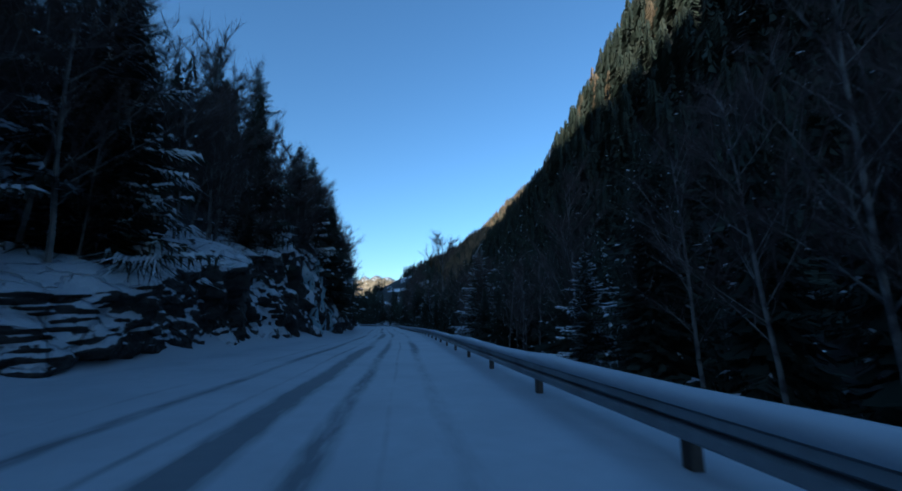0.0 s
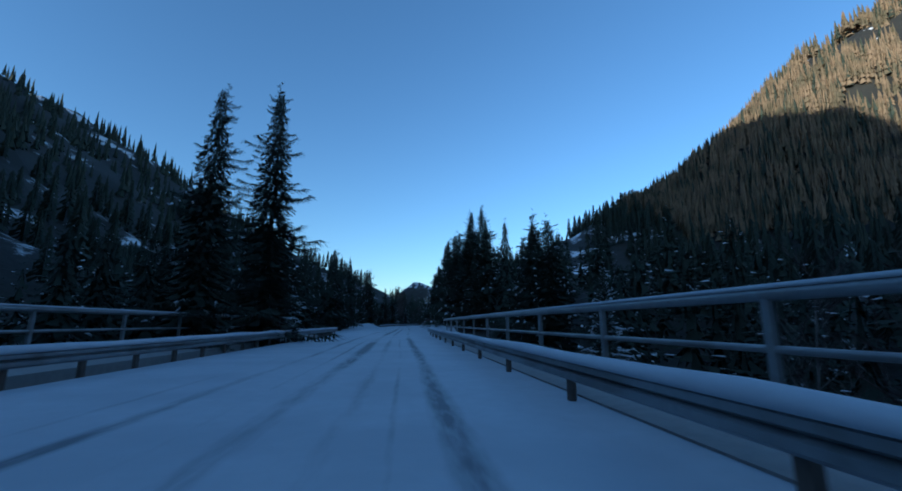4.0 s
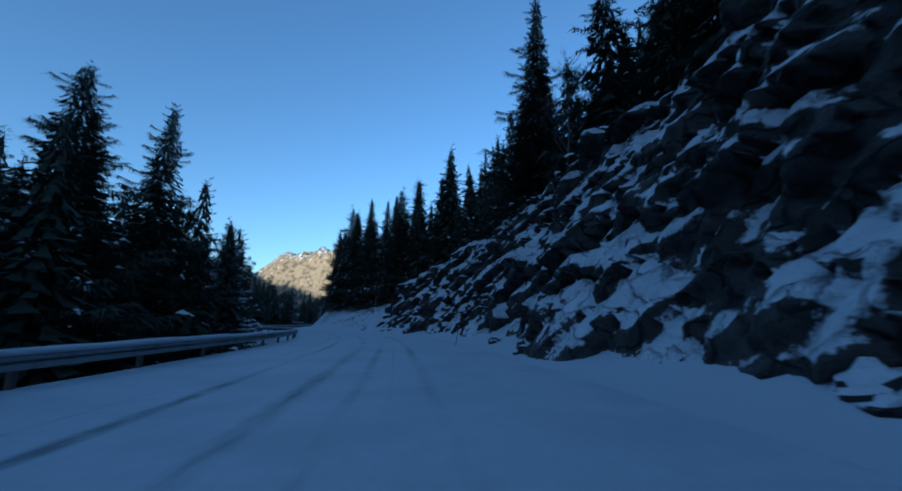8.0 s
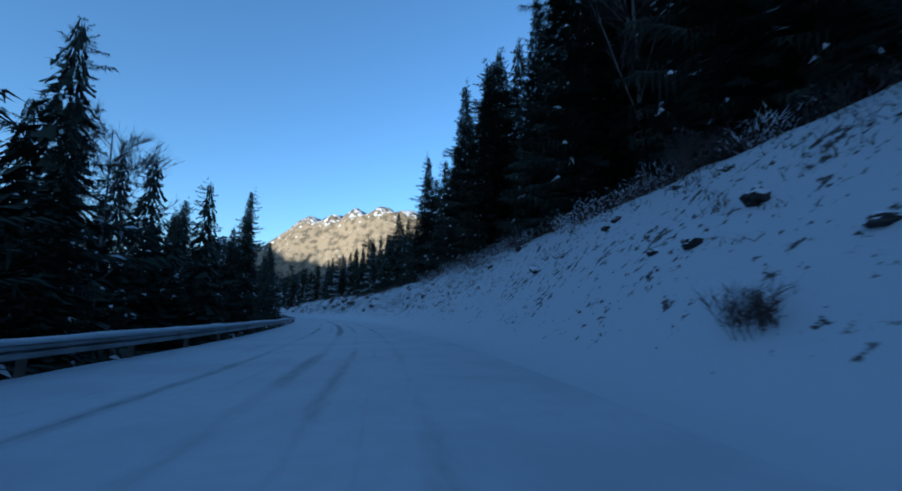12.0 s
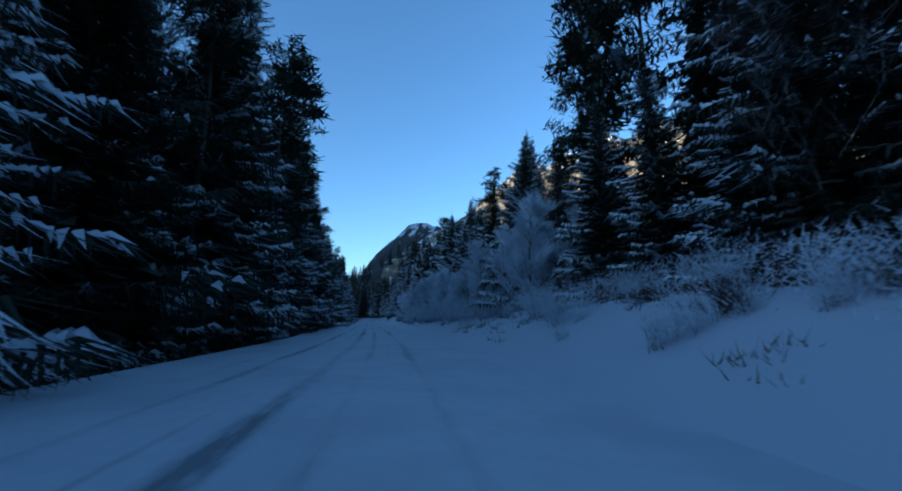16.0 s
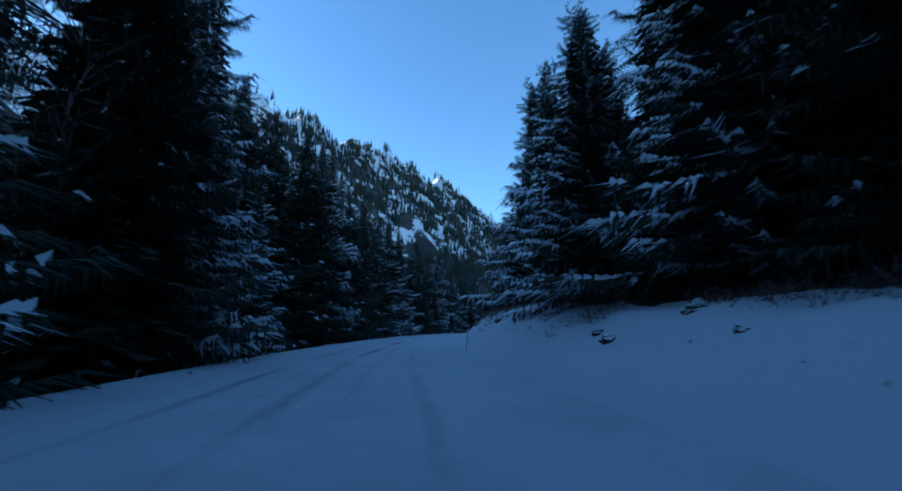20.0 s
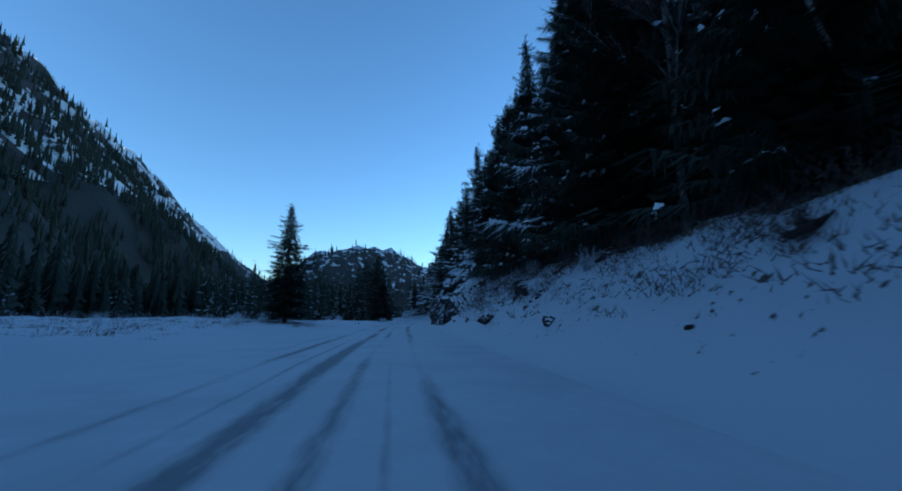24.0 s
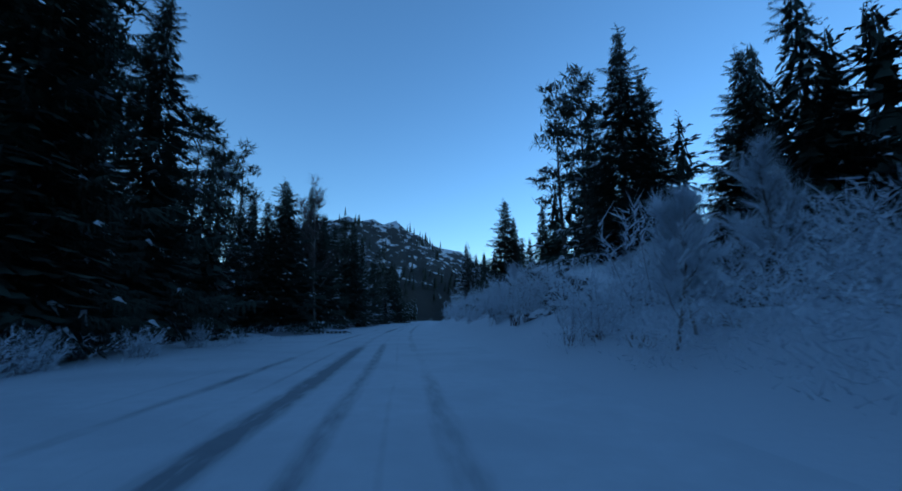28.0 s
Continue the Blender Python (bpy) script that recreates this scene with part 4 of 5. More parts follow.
for k in range(11):
    lo = -50 + k * 120
    heavy = 15 * SPEED < lo + 60 < 21 * SPEED or lo > 22.5 * SPEED
    thicket("forest", "dense spruce forest behind the roadside trees" + (", dusted with snow" if heavy else ""), (lo, lo + 120), REACH - 1, 0.7 if k < 2 else 1.1, 6.5, 11.5, 100 + k, 0.5 if heavy else 0.12)


def far_woods(name, label, boxes, seed, mat=None, floor=-99.0, room=REACH + 1):
    """Small conifers on the mountainsides: ragged tiers of drooping boughs."""
    rng = np.random.default_rng(seed)
    tris = []
    for x0, x1, y0, y1, n in boxes:
        x, y = rng.uniform(x0, x1, n), rng.uniform(y0, y1, n)
        dist, _, _ = nearest(x, y)
        z = outer(x, y)
        ok = (dist > room) & (z > floor) & ((hills(x * 0.5, y * 0.5, 9) > -0.35) | (dist < 110)) & ((y < 700) | (x < -60) | (z < 30)) & ((y < 1200) | (z < 36) | (hills(x * 0.9, y * 0.9, 5) > 0.1))
        for close, tiers, limbs, wide in ((True, 14, 6, 0.5), (False, 4, 5, 0.9)):
            pick = ok & ((dist < 80) == close)
            px, py, pz = x[pick], y[pick], z[pick]
            h, a0 = rng.uniform(5, 10, len(px)), rng.uniform(0, 6.28, len(px))
            for tier in range(tiers):
                q = tier * 4 / tiers
                zt = pz + h * (1 - 0.22 * q)
                zb = pz + h * ((0.89 if close else 0.66) - 0.22 * q - rng.uniform(0, 0.04, len(px)))
                for j in range(limbs):
                    r = h * (0.04 + 0.035 * q) * rng.uniform(0.6, 1.25, len(px))
                    a = a0 + 6.283 / limbs * j + tier
                    b = a + 6.283 / limbs * wide
                    tris.append(np.stack([np.stack([px, py, zt], 1), np.stack([px + r * np.cos(a), py + r * np.sin(a), zb], 1), np.stack([px + r * np.cos(b), py + r * np.sin(b), zb + 0.05 * h], 1)], 1).reshape(-1, 3))
    return tagged(new(name, tri_mesh(name, np.concatenate(tris), mat or NEEDLE)), label, "forest", kind="stuff")


far_woods("mountain_forest", "far conifers on the mountainsides", [(30, 76, -70, 160, 6500), (22, 150, -60, 200, 2500), (60, 330, 170, 440, 7000), (-330, -40, 60, 700, 7500), (-60, 260, 700, 900, 1000),
                                                                  (-560, -170, 700, 1400, 3600), (-420, -90, 820, 1260, 14000), (-380, -20, 1080, 1480, 1700), (-60, 160, 440, 700, 800)], 3)
far_woods("hillside_forest", "dark conifers on the steep hillside above the road", [(14, 76, -60, 150, 5200)], 6, room=23.0)
# Trees above the shade line, with sunlight put into their colour.
far_woods("birch_wood", "leafless wood below the ridge, its brown lightened for low sunlight", [(26, 120, -80, 150, 5000), (80, 330, 210, 400, 26000)], 4, SUNLITWOOD, 24.0)


# ---- rock faces ----
def blocks(q, w, seed, size, stretch):
    """Blasted rock as tilted blocks with cracks between: how far the face stands back at a place on it."""
    p = Vector((q / (size * stretch), w / size, seed * 3.7))
    dist, cells = noise.voronoi(p)
    c = cells[0]
    own = noise.cell(c * 9.1 + Vector((0.5, 0.5, 0.5)))
    turn = noise.cell(c * 5.3 + Vector((7.5, 0.5, 0.5)))
    crack = math.exp(-((dist[1] - dist[0]) / 0.09) ** 2)
    return size * (0.42 * own + 0.4 * (p.y - c.y) + 0.6 * turn * (p.x - c.x) + 0.16 * crack)


FACES = {}


def rock_face(name, label, side, keys, seed, ledge=0.9, back=3.0, dip=0.45, depth=0.45, stretch=1.1, bands=()):
    """A blocky cut face beside the road. keys: seconds, foot, height, lean. bands: metres along, height there, rise per metre, and how far the face steps back above it."""
    k = np.array(keys, float)
    along = np.arange(k[0, 0] * SPEED, k[-1, 0] * SPEED + 0.15, 0.15)
    ups = np.concatenate([np.linspace(0, 1, 48), 1 + np.linspace(0.05, 1, 9)])
    v = np.empty((len(along), len(ups), 3))
    front = np.empty((len(along), len(ups), 2))
    for i, s in enumerate(along):
        foot, high, lean = (np.interp(s / SPEED, k[:, 0], k[:, c]) for c in (1, 2, 3))
        high *= 1 + 0.22 * rough(s * 0.16, seed, 0, 3)
        fade = min(1, (s - along[0]) / 2 + 0.1, (along[-1] - s) / 2 + 0.1)
        for j, w in enumerate(ups):
            z = high * min(w, 1) - 0.4 * (w < 0.01)
            bend = 0.5 * rough(s * 0.15, z * 0.2, seed, 3)
            q, r = s - dip * z + bend, z + dip * s + bend
            u = foot + lean * max(0, z) + 0.6 * rough(s * 0.2, z * 0.28, seed, 3)
            u += (blocks(q, r, seed, ledge * 1.7, stretch) * depth * 1.5 + blocks(q, r, seed + 40, ledge * 0.6, stretch) * depth * 1.3 + blocks(s, z, seed + 80, ledge * 0.28, 1.0) * depth * 1.3 + 0.09 * rough(s * 2.5, z * 2.5, seed + 9, 3)) * min(1, w * 4 + 0.2)
            for s0, z0, rise, step in bands:
                line = z0 + rise * (s - s0) + 0.45 * rough(s * 0.5, seed + step, z0, 3)
                u += step * (0.75 + 0.5 * rough(s * 0.35, z0, seed, 2)) * min(1, max(0, (z - line) / (0.5 * step) + 0.5))
            if w > 1:
                u += (w - 1) * back
                z += (w - 1) * back * 0.35 + 0.25 * rough(s * 0.6, u * 0.6, seed, 4)
            u += 1.2 * (1 - fade)
            x, y, _ = at(s, side * u)
            v[i, j] = x, y, z * (0.25 + 0.75 * fade)
            front[i, j] = u, v[i, j, 2]
    FACES[name] = along, front
    f = grid_faces(*v.shape[:2])
    ob = new(name, mesh_of(name, v.reshape(-1, 3), f[:, ::-1] if side > 0 else f, [ROCK], smooth=True))
    return tagged(ob, label, "rock face", kind="structure")


def face_at(name, s, z):
    """How far from the drive the face of a rock stands at a height."""
    along, front = FACES[name]
    row = front[int(np.clip(round((s - along[0]) / 0.15), 0, len(along) - 1))]
    return float(np.interp(z, np.maximum.accumulate(row[:, 1]), row[:, 0]))


def ice_curtain(label, side, face, columns, seed):
    """Frozen water on a rock face. columns: metres along, foot, top, width; each is a sheaf of ribs that merge."""
    rng = random.Random(seed)
    root = tagged(new("ice_curtain"), label, "ice")
    for s, low, high, wide in columns:
        for _ in range(max(1, int(wide * 26))):
            off = rng.gauss(0, 0.4) * wide
            top = high - abs(off) * 0.8 - rng.uniform(0, 0.1) * (high - low)
            end = low + (top - low) * rng.choice((0, 0, 0, 0.2, 0.45, 0.7)) * (wide > 0.2)
            r = rng.uniform(0.5, 1.2) * (0.018 + 0.09 * wide)
            pts, radii = [], []
            lip = face_at(face, s + off, top) - 0.02
            for q in range(9):
                z = top + (end - top) * q / 8
                u = lip + 0.35 * r if wide < 0.2 else min(lip, face_at(face, s + off, z) - 0.02) + 0.35 * r
                x, y, _ = at(s + off * (1 + 0.25 * q / 8) + (0.03 if wide > 0.2 else 0.006) * math.sin(q * 1.3 + off * 9), side * u)
                pts.append((float(x), float(y), z))
                radii.append(r * (0.75 + 0.5 * math.sin(q * 1.7 + off * 30) ** 2) * (1.15 if end == low and wide > 0.2 else 1 - 0.92 * (q / 8) ** 1.4))
            v, f = tube(pts, radii, 7)
            part("icicle", mesh_of("icicle", v, f, [ICE], smooth=True), root)


rock_face("rock_wall_left", "dark blasted rock wall with snowy ledges and ice", -1,
          [(0.0, 5.4, 0.8, 0.15), (0.15, 5.3, 1.1, 0.15), (0.3, 5.1, 2.2, 0.15), (0.5, 4.9, 3.8, 0.2), (0.7, 4.7, 6.4, 0.22), (1.05, 4.6, 6.4, 0.25), (1.3, 4.6, 5.0, 0.3), (1.65, 4.8, 2.8, 0.5)], 1, dip=0.2, depth=0.26, bands=((49, 1.5, -0.12, 0.4),))
rock_face("rock_outcrop_low", "snow-capped dark rock outcrop above the verge", 1, [(6.7, 3.5, 1.6, 0.7), (6.85, 3.4, 2.5, 0.7), (7.0, 3.6, 2.3, 0.7), (7.2, 3.5, 2.9, 0.68), (7.5, 3.4, 3.3, 0.65), (7.95, 3.3, 3.5, 0.6)], 2, 0.9, dip=0.8, depth=0.34, stretch=0.8)
rock_face("rock_slope", "tall ragged rock slope streaked with snow", 1, [(7.98, 3.3, 3.5, 0.5), (8.1, 3.2, 6.6, 0.5), (8.5, 3.2, 7.0, 0.5), (8.8, 3.3, 5.6, 0.5), (9.02, 3.6, 2.6, 0.5)], 3, 0.6, dip=0.9, stretch=1.5)
rock_face("rock_ledge", "dark broken rock ledge in the snowy bank", 1, [(12.55, 4.6, 2.6, 0.55), (12.7, 4.5, 3.3, 0.5), (13.0, 4.6, 2.6, 0.6)], 4, 0.5)
rock_face("rock_knob", "rounded rock knob with ice running down it", 1, [(15.55, 4.0, 1.2, 0.4), (15.65, 3.7, 2.5, 0.2), (15.8, 3.7, 2.8, 0.2), (15.95, 4.0, 1.6, 0.5)], 5, 0.7)
rock_face("rock_outcrop_tilted", "slanting rock slabs standing out of the snow", 1, [(24.25, 3.6, 1.0, 0.5), (24.35, 3.2, 1.9, 0.35), (24.5, 3.4, 1.3, 0.6)], 6, 0.5)
rock_face("rock_knoll", "low snow-covered rock knoll beside the frosted thicket", 1, [(28.22, 4.6, 1.0, 0.5), (28.32, 3.9, 2.5, 0.45), (28.5, 4.0, 2.6, 0.45), (28.62, 4.6, 1.4, 0.5)], 8, 0.5)
rock_face("rock_wall_right", "tall dark rock wall with thick snow on its slanting ledges", 1, [(24.72, 3.0, 2.2, 0.3), (24.85, 2.6, 4.2, 0.22), (24.95, 2.5, 5.6, 0.2), (25.1, 2.5, 5.2, 0.22), (25.16, 2.6, 3.6, 0.3), (25.21, 2.8, 2.3, 0.4), (25.27, 3.2, 0.9, 0.5)], 7, 0.75, dip=-0.3, depth=0.34, stretch=1.8, bands=((953.6, 2.75, -0.24, 0.75), (953.6, 3.7, -0.42, 0.9), (952, 4.6, -0.5, 0.8), (957, 1.1, -0.35, 0.4), (951, 1.9, -0.1, 0.25)))
rock_face("rock_buttress", "dark rock buttress with snow bands beyond a gully", 1, [(25.36, 3.5, 0.8, 0.5), (25.42, 2.9, 3.0, 0.3), (25.5, 2.7, 4.6, 0.25), (25.62, 2.7, 4.6, 0.28), (25.75, 2.9, 3.4, 0.35), (25.88, 3.2, 1.5, 0.5)], 12, 0.7, dip=-0.4, depth=0.32, stretch=1.6, bands=((971, 2.6, -0.4, 0.7), (973, 3.2, -0.35, 0.8), (976, 1.6, -0.3, 0.5)))
ice_curtain("thick grey-blue ice columns frozen onto the rock wall", -1, "rock_wall_left", [(24.2, 0.2, 4.4, 0.7), (27.7, 0.2, 5.4, 0.75), (29.4, 0.2, 5.2, 0.6), (30.6, 1.4, 4.4, 0.25), (35, 0.3, 3.6, 0.4)], 1)
rng = random.Random(21)
ice_curtain("thin pale icicles hanging from the ledges of the rock wall", 1, "rock_wall_right", [(a, z - rng.uniform(0.25, 0.7), z, rng.uniform(0.03, 0.12)) for a, z in [(rng.uniform(950.5, 957.5), rng.uniform(1.2, 2.6)) for _ in range(46)]], 2)
ice_curtain("pale ice running down the rock knob", 1, "rock_knob", [(598.2, 0.2, 1.9, 0.5), (599.2, 0.2, 1.6, 0.3)], 3)
ice_curtain("bulging blue-grey ice frozen over the foot of the outcrop", 1, "rock_outcrop_low", [(270.6, 0.05, 1.2, 0.9), (271.4, 0.05, 0.9, 0.8)], 6)
ice_curtain("thin icicles on the snow-capped outcrop", 1, "rock_outcrop_low", [(a, 0.6, 1.5 + 0.3 * math.sin(a), 0.08) for a in (283.5, 285.1, 287.6, 291.3, 294.2, 296.8)], 4)


# ---- guard rails ----
def ribbon(s, u, z, profile):
    """A closed profile (across, up) drawn along the drive."""
    x, y, h = at(s, u)
    p = np.array(profile)
    v = np.stack([x[:, None] + p[None, :, 0] * np.cos(h)[:, None], y[:, None] - p[None, :, 0] * np.sin(h)[:, None], z[:, None] + p[None, :, 1]], -1)
    n, k = v.shape[:2]
    i = np.arange(n - 1)[:, None] * k + np.arange(k)[None]
    j = np.arange(n - 1)[:, None] * k + (np.arange(k)[None] + 1) % k
    return v.reshape(-1, 3), np.stack([i, j, j + k, i + k], -1).reshape(-1, 4)


def box_mesh(name, w, d, h, mat, bevel=0.01):
    bm = bmesh.new()
    bmesh.ops.create_cube(bm, size=1, matrix=Matrix.Translation((0, 0, h / 2)) @ Matrix.Diagonal((w, d, h, 1)))
    bmesh.ops.bevel(bm, geom=bm.edges[:], offset=bevel, segments=1, affect="EDGES")
    me = bpy.data.meshes.new(name)
    bm.to_mesh(me), bm.free()
    me.materials.append(mat)
    return me


POST = box_mesh("post", 0.07, 0.1, 0.72, WOOD)


def guard_rail(label, side, s0, s1, across, gap, flare=0.0, top=0.42):
    """A W-beam on posts with a cap of snow; flare bends its first metres off the road and down."""
    s = np.arange(s0, s1, 0.7)
    bend = np.clip(1 - (s - s0) / 3.5, 0, 1) ** 2 * flare
    u = np.array([across(v) for v in s]) * side + side * bend
    z = np.maximum(0, lie(s, u)) * 0.3 - 0.18 * bend
    root = tagged(new("guard_rail"), label, "guard rail", "roadside guard rails")
    face = [(0, 0.0), (-0.045, 0.03), (-0.045, 0.075), (0, 0.1), (-0.045, 0.125), (-0.045, 0.17), (0, 0.2), (0.012, 0.2), (-0.028, 0.17), (-0.028, 0.125), (0.014, 0.1), (-0.028, 0.075), (-0.028, 0.03), (0.012, 0)]
    face = [(a * side, b + top - 0.2) for a, b in face]
    v, f = ribbon(s, u, z, face)
    part("beam", mesh_of("beam", v, f, [STEEL]), root, "grey galvanised W-shaped beam")
    cap = [(a * side, b + top - 0.005) for a, b in ((-0.06, -0.01), (-0.075, 0.035), (-0.035, 0.085), (0.035, 0.085), (0.075, 0.035), (0.065, -0.01))]
    v, f = ribbon(s, u, z, cap)
    wob = np.repeat(0.03 * hills(s * 5, s * 2) + 0.02 * hills(s * 15, s), len(cap))
    v[:, 2] += wob * (np.tile([0, 0.6, 1, 1, 0.6, 0], len(s)))
    part("snow_cap", mesh_of("snow_cap", v, f, [SNOW], smooth=True), root, "ridge of snow along the top")
    for p in np.arange(s0 + 1.2, s1, gap):
        b = float(np.interp(p, s, u))
        x, y, h = at(p, b + side * 0.09)
        zz = float(np.interp(p, s, z))
        m = part("post", POST, root)
        m.matrix_basis = Matrix.Translation((float(x), float(y), zz - 0.32)) @ Matrix.Rotation(-float(h), 4, "Z")
    return root


guard_rail("steel guard rail capped with snow beside the drop", 1, -14, 66, lambda s: 1.52, 2.5, 0, 0.37)
guard_rail("steel guard rail capped with snow leading to the bridge", 1, 100, 180, lambda s: 1.7 + 0.012 * max(0, 118 - s) ** 1.5 * 0.3, 2.5, 1.2)
guard_rail("steel guard rail with a turned-down end by the bank", -1, 121.6, 182, lambda s: 5.5 - 0.02 * min(40, s - 121), 1.25, 0.45)
guard_rail("long steel guard rail capped with snow above the valley", -1, 241, 566, lambda s: 4.55, 2.5, 0.9)


# ---- the bridge ----
def pipe_railing(label, side, s0, s1, u, top, gap):
    root = tagged(new("bridge_railing"), label, "railing", "railings of the bridge")
    s = np.arange(s0, s1 + 0.1, 0.8)
    ring = [(0.04 * math.cos(a), 0.04 * math.sin(a)) for a in np.linspace(0, 2 * math.pi, 9)[:-1]]
    for name, z, k in (("handrail", top, 1.2), ("lower_rail", top - 0.38, 0.7)):
        v, f = ribbon(s, np.full(len(s), u * side), np.full(len(s), z), [(a * k, b * k) for a, b in ring])
        part(name, mesh_of(name, v, f, [STEEL], smooth=True), root)
    v, f = ribbon(s, np.full(len(s), u * side), np.full(len(s), top + 0.04), [(-0.04, 0), (-0.03, 0.035), (0.03, 0.035), (0.04, 0)])
    part("snow_cap", mesh_of("snow_cap", v, f, [SNOW], smooth=True), root, "thin snow along the handrail")
    post = box_mesh("railing_post", 0.07, 0.07, top + 0.5, STEEL, 0.012)
    for p in np.arange(s0, s1 + 0.1, gap):
        x, y, h = at(p, u * side)
        m = part("railing_post", post, root)
        m.matrix_basis = Matrix.Translation((float(x), float(y), -0.5)) @ Matrix.Rotation(-float(h), 4, "Z")


pipe_railing("grey steel pipe railing on the bridge edge", 1, 133, 178, 2.6, 0.98, 2.4)
pipe_railing("grey steel pipe railing on the far bridge edge", -1, 136, 178, 6.4, 1.02, 2.4)
CONCRETE = material("bridge_concrete", (0.3, 0.29, 0.28), 0.9, 0.2, 8.0, 0.4, 0.02)
for sign, u in ((1, 2.55), (-1, 6.2)):
    s = np.arange(131, 181, 1.0)
    v, f = ribbon(s, np.full(len(s), u * sign), np.zeros(len(s)), [(-0.6 * sign, 0.02), (0.15 * sign, 0.05), (0.15 * sign, -0.7), (-0.6 * sign, -0.7)])
    tagged(new("bridge_edge", mesh_of("bridge_edge", v, f, [CONCRETE])), "concrete edge beam of the bridge deck", "bridge", kind="structure")


# ---- markers by the road ----
def marker(label, s, u, height, mat, lean=(0, 0), radius=0.012):
    root = tagged(new("marker_pole"), label, "marker pole", "snow poles by the road")
    x, y, h = at(s, u)
    v, f = tube([(0, 0, -0.3), (0, 0, height * 0.5), (0, 0, height)], [radius, radius, radius * 0.8], 7)
    part("pole", mesh_of("pole", v, f, [mat], smooth=True), root)
    v, f = tube([(0, 0, height * 0.9), (0, 0, height * 0.95)], [radius * 1.25, radius * 1.25], 7)
    part("reflector", mesh_of("reflector", v, f, [FROST]), root, "pale reflective band")
    root.matrix_basis = Matrix.LocRotScale((float(x), float(y), land(s, u)), Euler((radians(lean[0]), radians(lean[1]), -float(h))), None)


RED = "thin reddish snow pole stuck in the bank"
for s, u, height, lean in ((122.8, -4.6, 1.1, (0, -3)), (318.1, 2.05, 0.75, (0, 9)), (275.4, 2.35, 0.7, (0, 3)), (382.1, 2.15, 1.1, (0, 29)), (420.8, 1.5, 0.85, (0, 18)), (775.2, 2.2, 0.8, (0, 6)), (949.6, -4.6, 0.85, (0, -3))):
    marker(RED, s, u, height, REDWOOD, lean)
for s, u, height in ((236.4, -5.2, 0.22), (953.8, -4.9, 0.22)):
    marker("short dark stake at the road's edge", s, u, height, BLACK, (0, 3), 0.03)


# ---- boulders, scrub and grass ----
def boulder(seed):
    rng = random.Random(seed)
    bm = bmesh.new()
    bmesh.ops.create_icosphere(bm, subdivisions=3, radius=1)
    for v in bm.verts:
        d = v.co.normalized()
        dist, _ = noise.voronoi(d * 1.1 + Vector((seed * 3.1, 0, 0)))
        v.co = d * (0.7 + 0.45 * min(0.8, dist[1] - dist[0]) + 0.2 * rough(d.x + seed, d.y, d.z, 4))
        v.co.z *= 0.7
    me = bpy.data.meshes.new("boulder")
    bm.to_mesh(me), bm.free()
    me.materials.append(ROCK)
    return me


rng = random.Random(77)
STONES = [boulder(k) for k in range(4)]
for t0, t1, side, number, near, far, low, high in ((1.7, 3.0, -1, 14, 5, 8, 0.15, 0.4), (6.0, 6.7, 1, 6, 3, 6, 0.15, 0.4), (7.0, 9.1, 1, 22, 2.8, 4.5, 0.15, 0.45), (10.0, 10.6, 1, 18, 4, 6, 0.15, 0.42),
                                                   (11.9, 13.0, 1, 46, 4, 6.5, 0.07, 0.26), (19.3, 20.6, 1, 16, 3, 5, 0.1, 0.3), (23.3, 24.8, 1, 70, 3.2, 6.5, 0.08, 0.4)):
    for _ in range(number):
        s, u = rng.uniform(t0, t1) * SPEED, side * rng.uniform(near, far)
        x, y, _ = at(s, u)
        size = rng.uniform(low, high)
        ob = tagged(new("boulder", rng.choice(STONES)), "dark boulder half buried in the snowy bank", "boulder", "boulders in the banks")
        ob.matrix_basis = Matrix.LocRotScale((float(x), float(y), land(s, u) - size * 0.15), Euler((rng.uniform(-0.4, 0.4), rng.uniform(-0.4, 0.4), rng.uniform(0, 6.28))), (size * rng.uniform(0.8, 1.5), size, size * rng.uniform(0.7, 1.1)))

for t0, t1, side, number, near, far, low, high, kind in (
        (5.8, 6.6, 1, 14, 3.2, 6, 0.4, 0.9, "scrub"), (9.1, 12.6, 1, 26, 5, 7.5, 0.4, 1.0, "scrub"), (12.8, 15.4, 1, 26, 3.5, 7, 0.5, 1.1, "scrub"), (2.0, 3.1, -1, 16, 6, 9, 0.4, 0.9, "scrub"),
        (15.7, 16.6, 1, 40, 4.2, 7.5, 0.5, 1.3, "frost"), (16.5, 17.8, 1, 40, 4.0, 6.0, 1.0, 2.2, "frost"), (18.2, 19.3, 1, 10, 4, 6, 0.6, 1.1, "scrub"), (23.4, 25.3, -1, 26, 8, 24, 0.4, 1.0, "frost"),
        (25.8, 27.2, 1, 22, 4, 7, 0.6, 1.4, "frost"), (27.2, 29.2, 1, 60, 3.7, 6.8, 1.2, 2.3, "frost"), (15.2, 19, -1, 26, 4.8, 6, 0.5, 1.1, "frost"), (25.5, 28.5, -1, 24, 4.8, 6, 0.4, 0.9, "frost"), (2.4, 3.4, 1, 16, 4.5, 7, 0.8, 1.5, "frost")):
    for _ in range(number):
        plant(kind, rng.uniform(t0, t1) * SPEED, side * rng.uniform(near, far), rng.uniform(low, high), rng, 4)
plant("scrub", 459.2, 3.2, 0.5, rng)
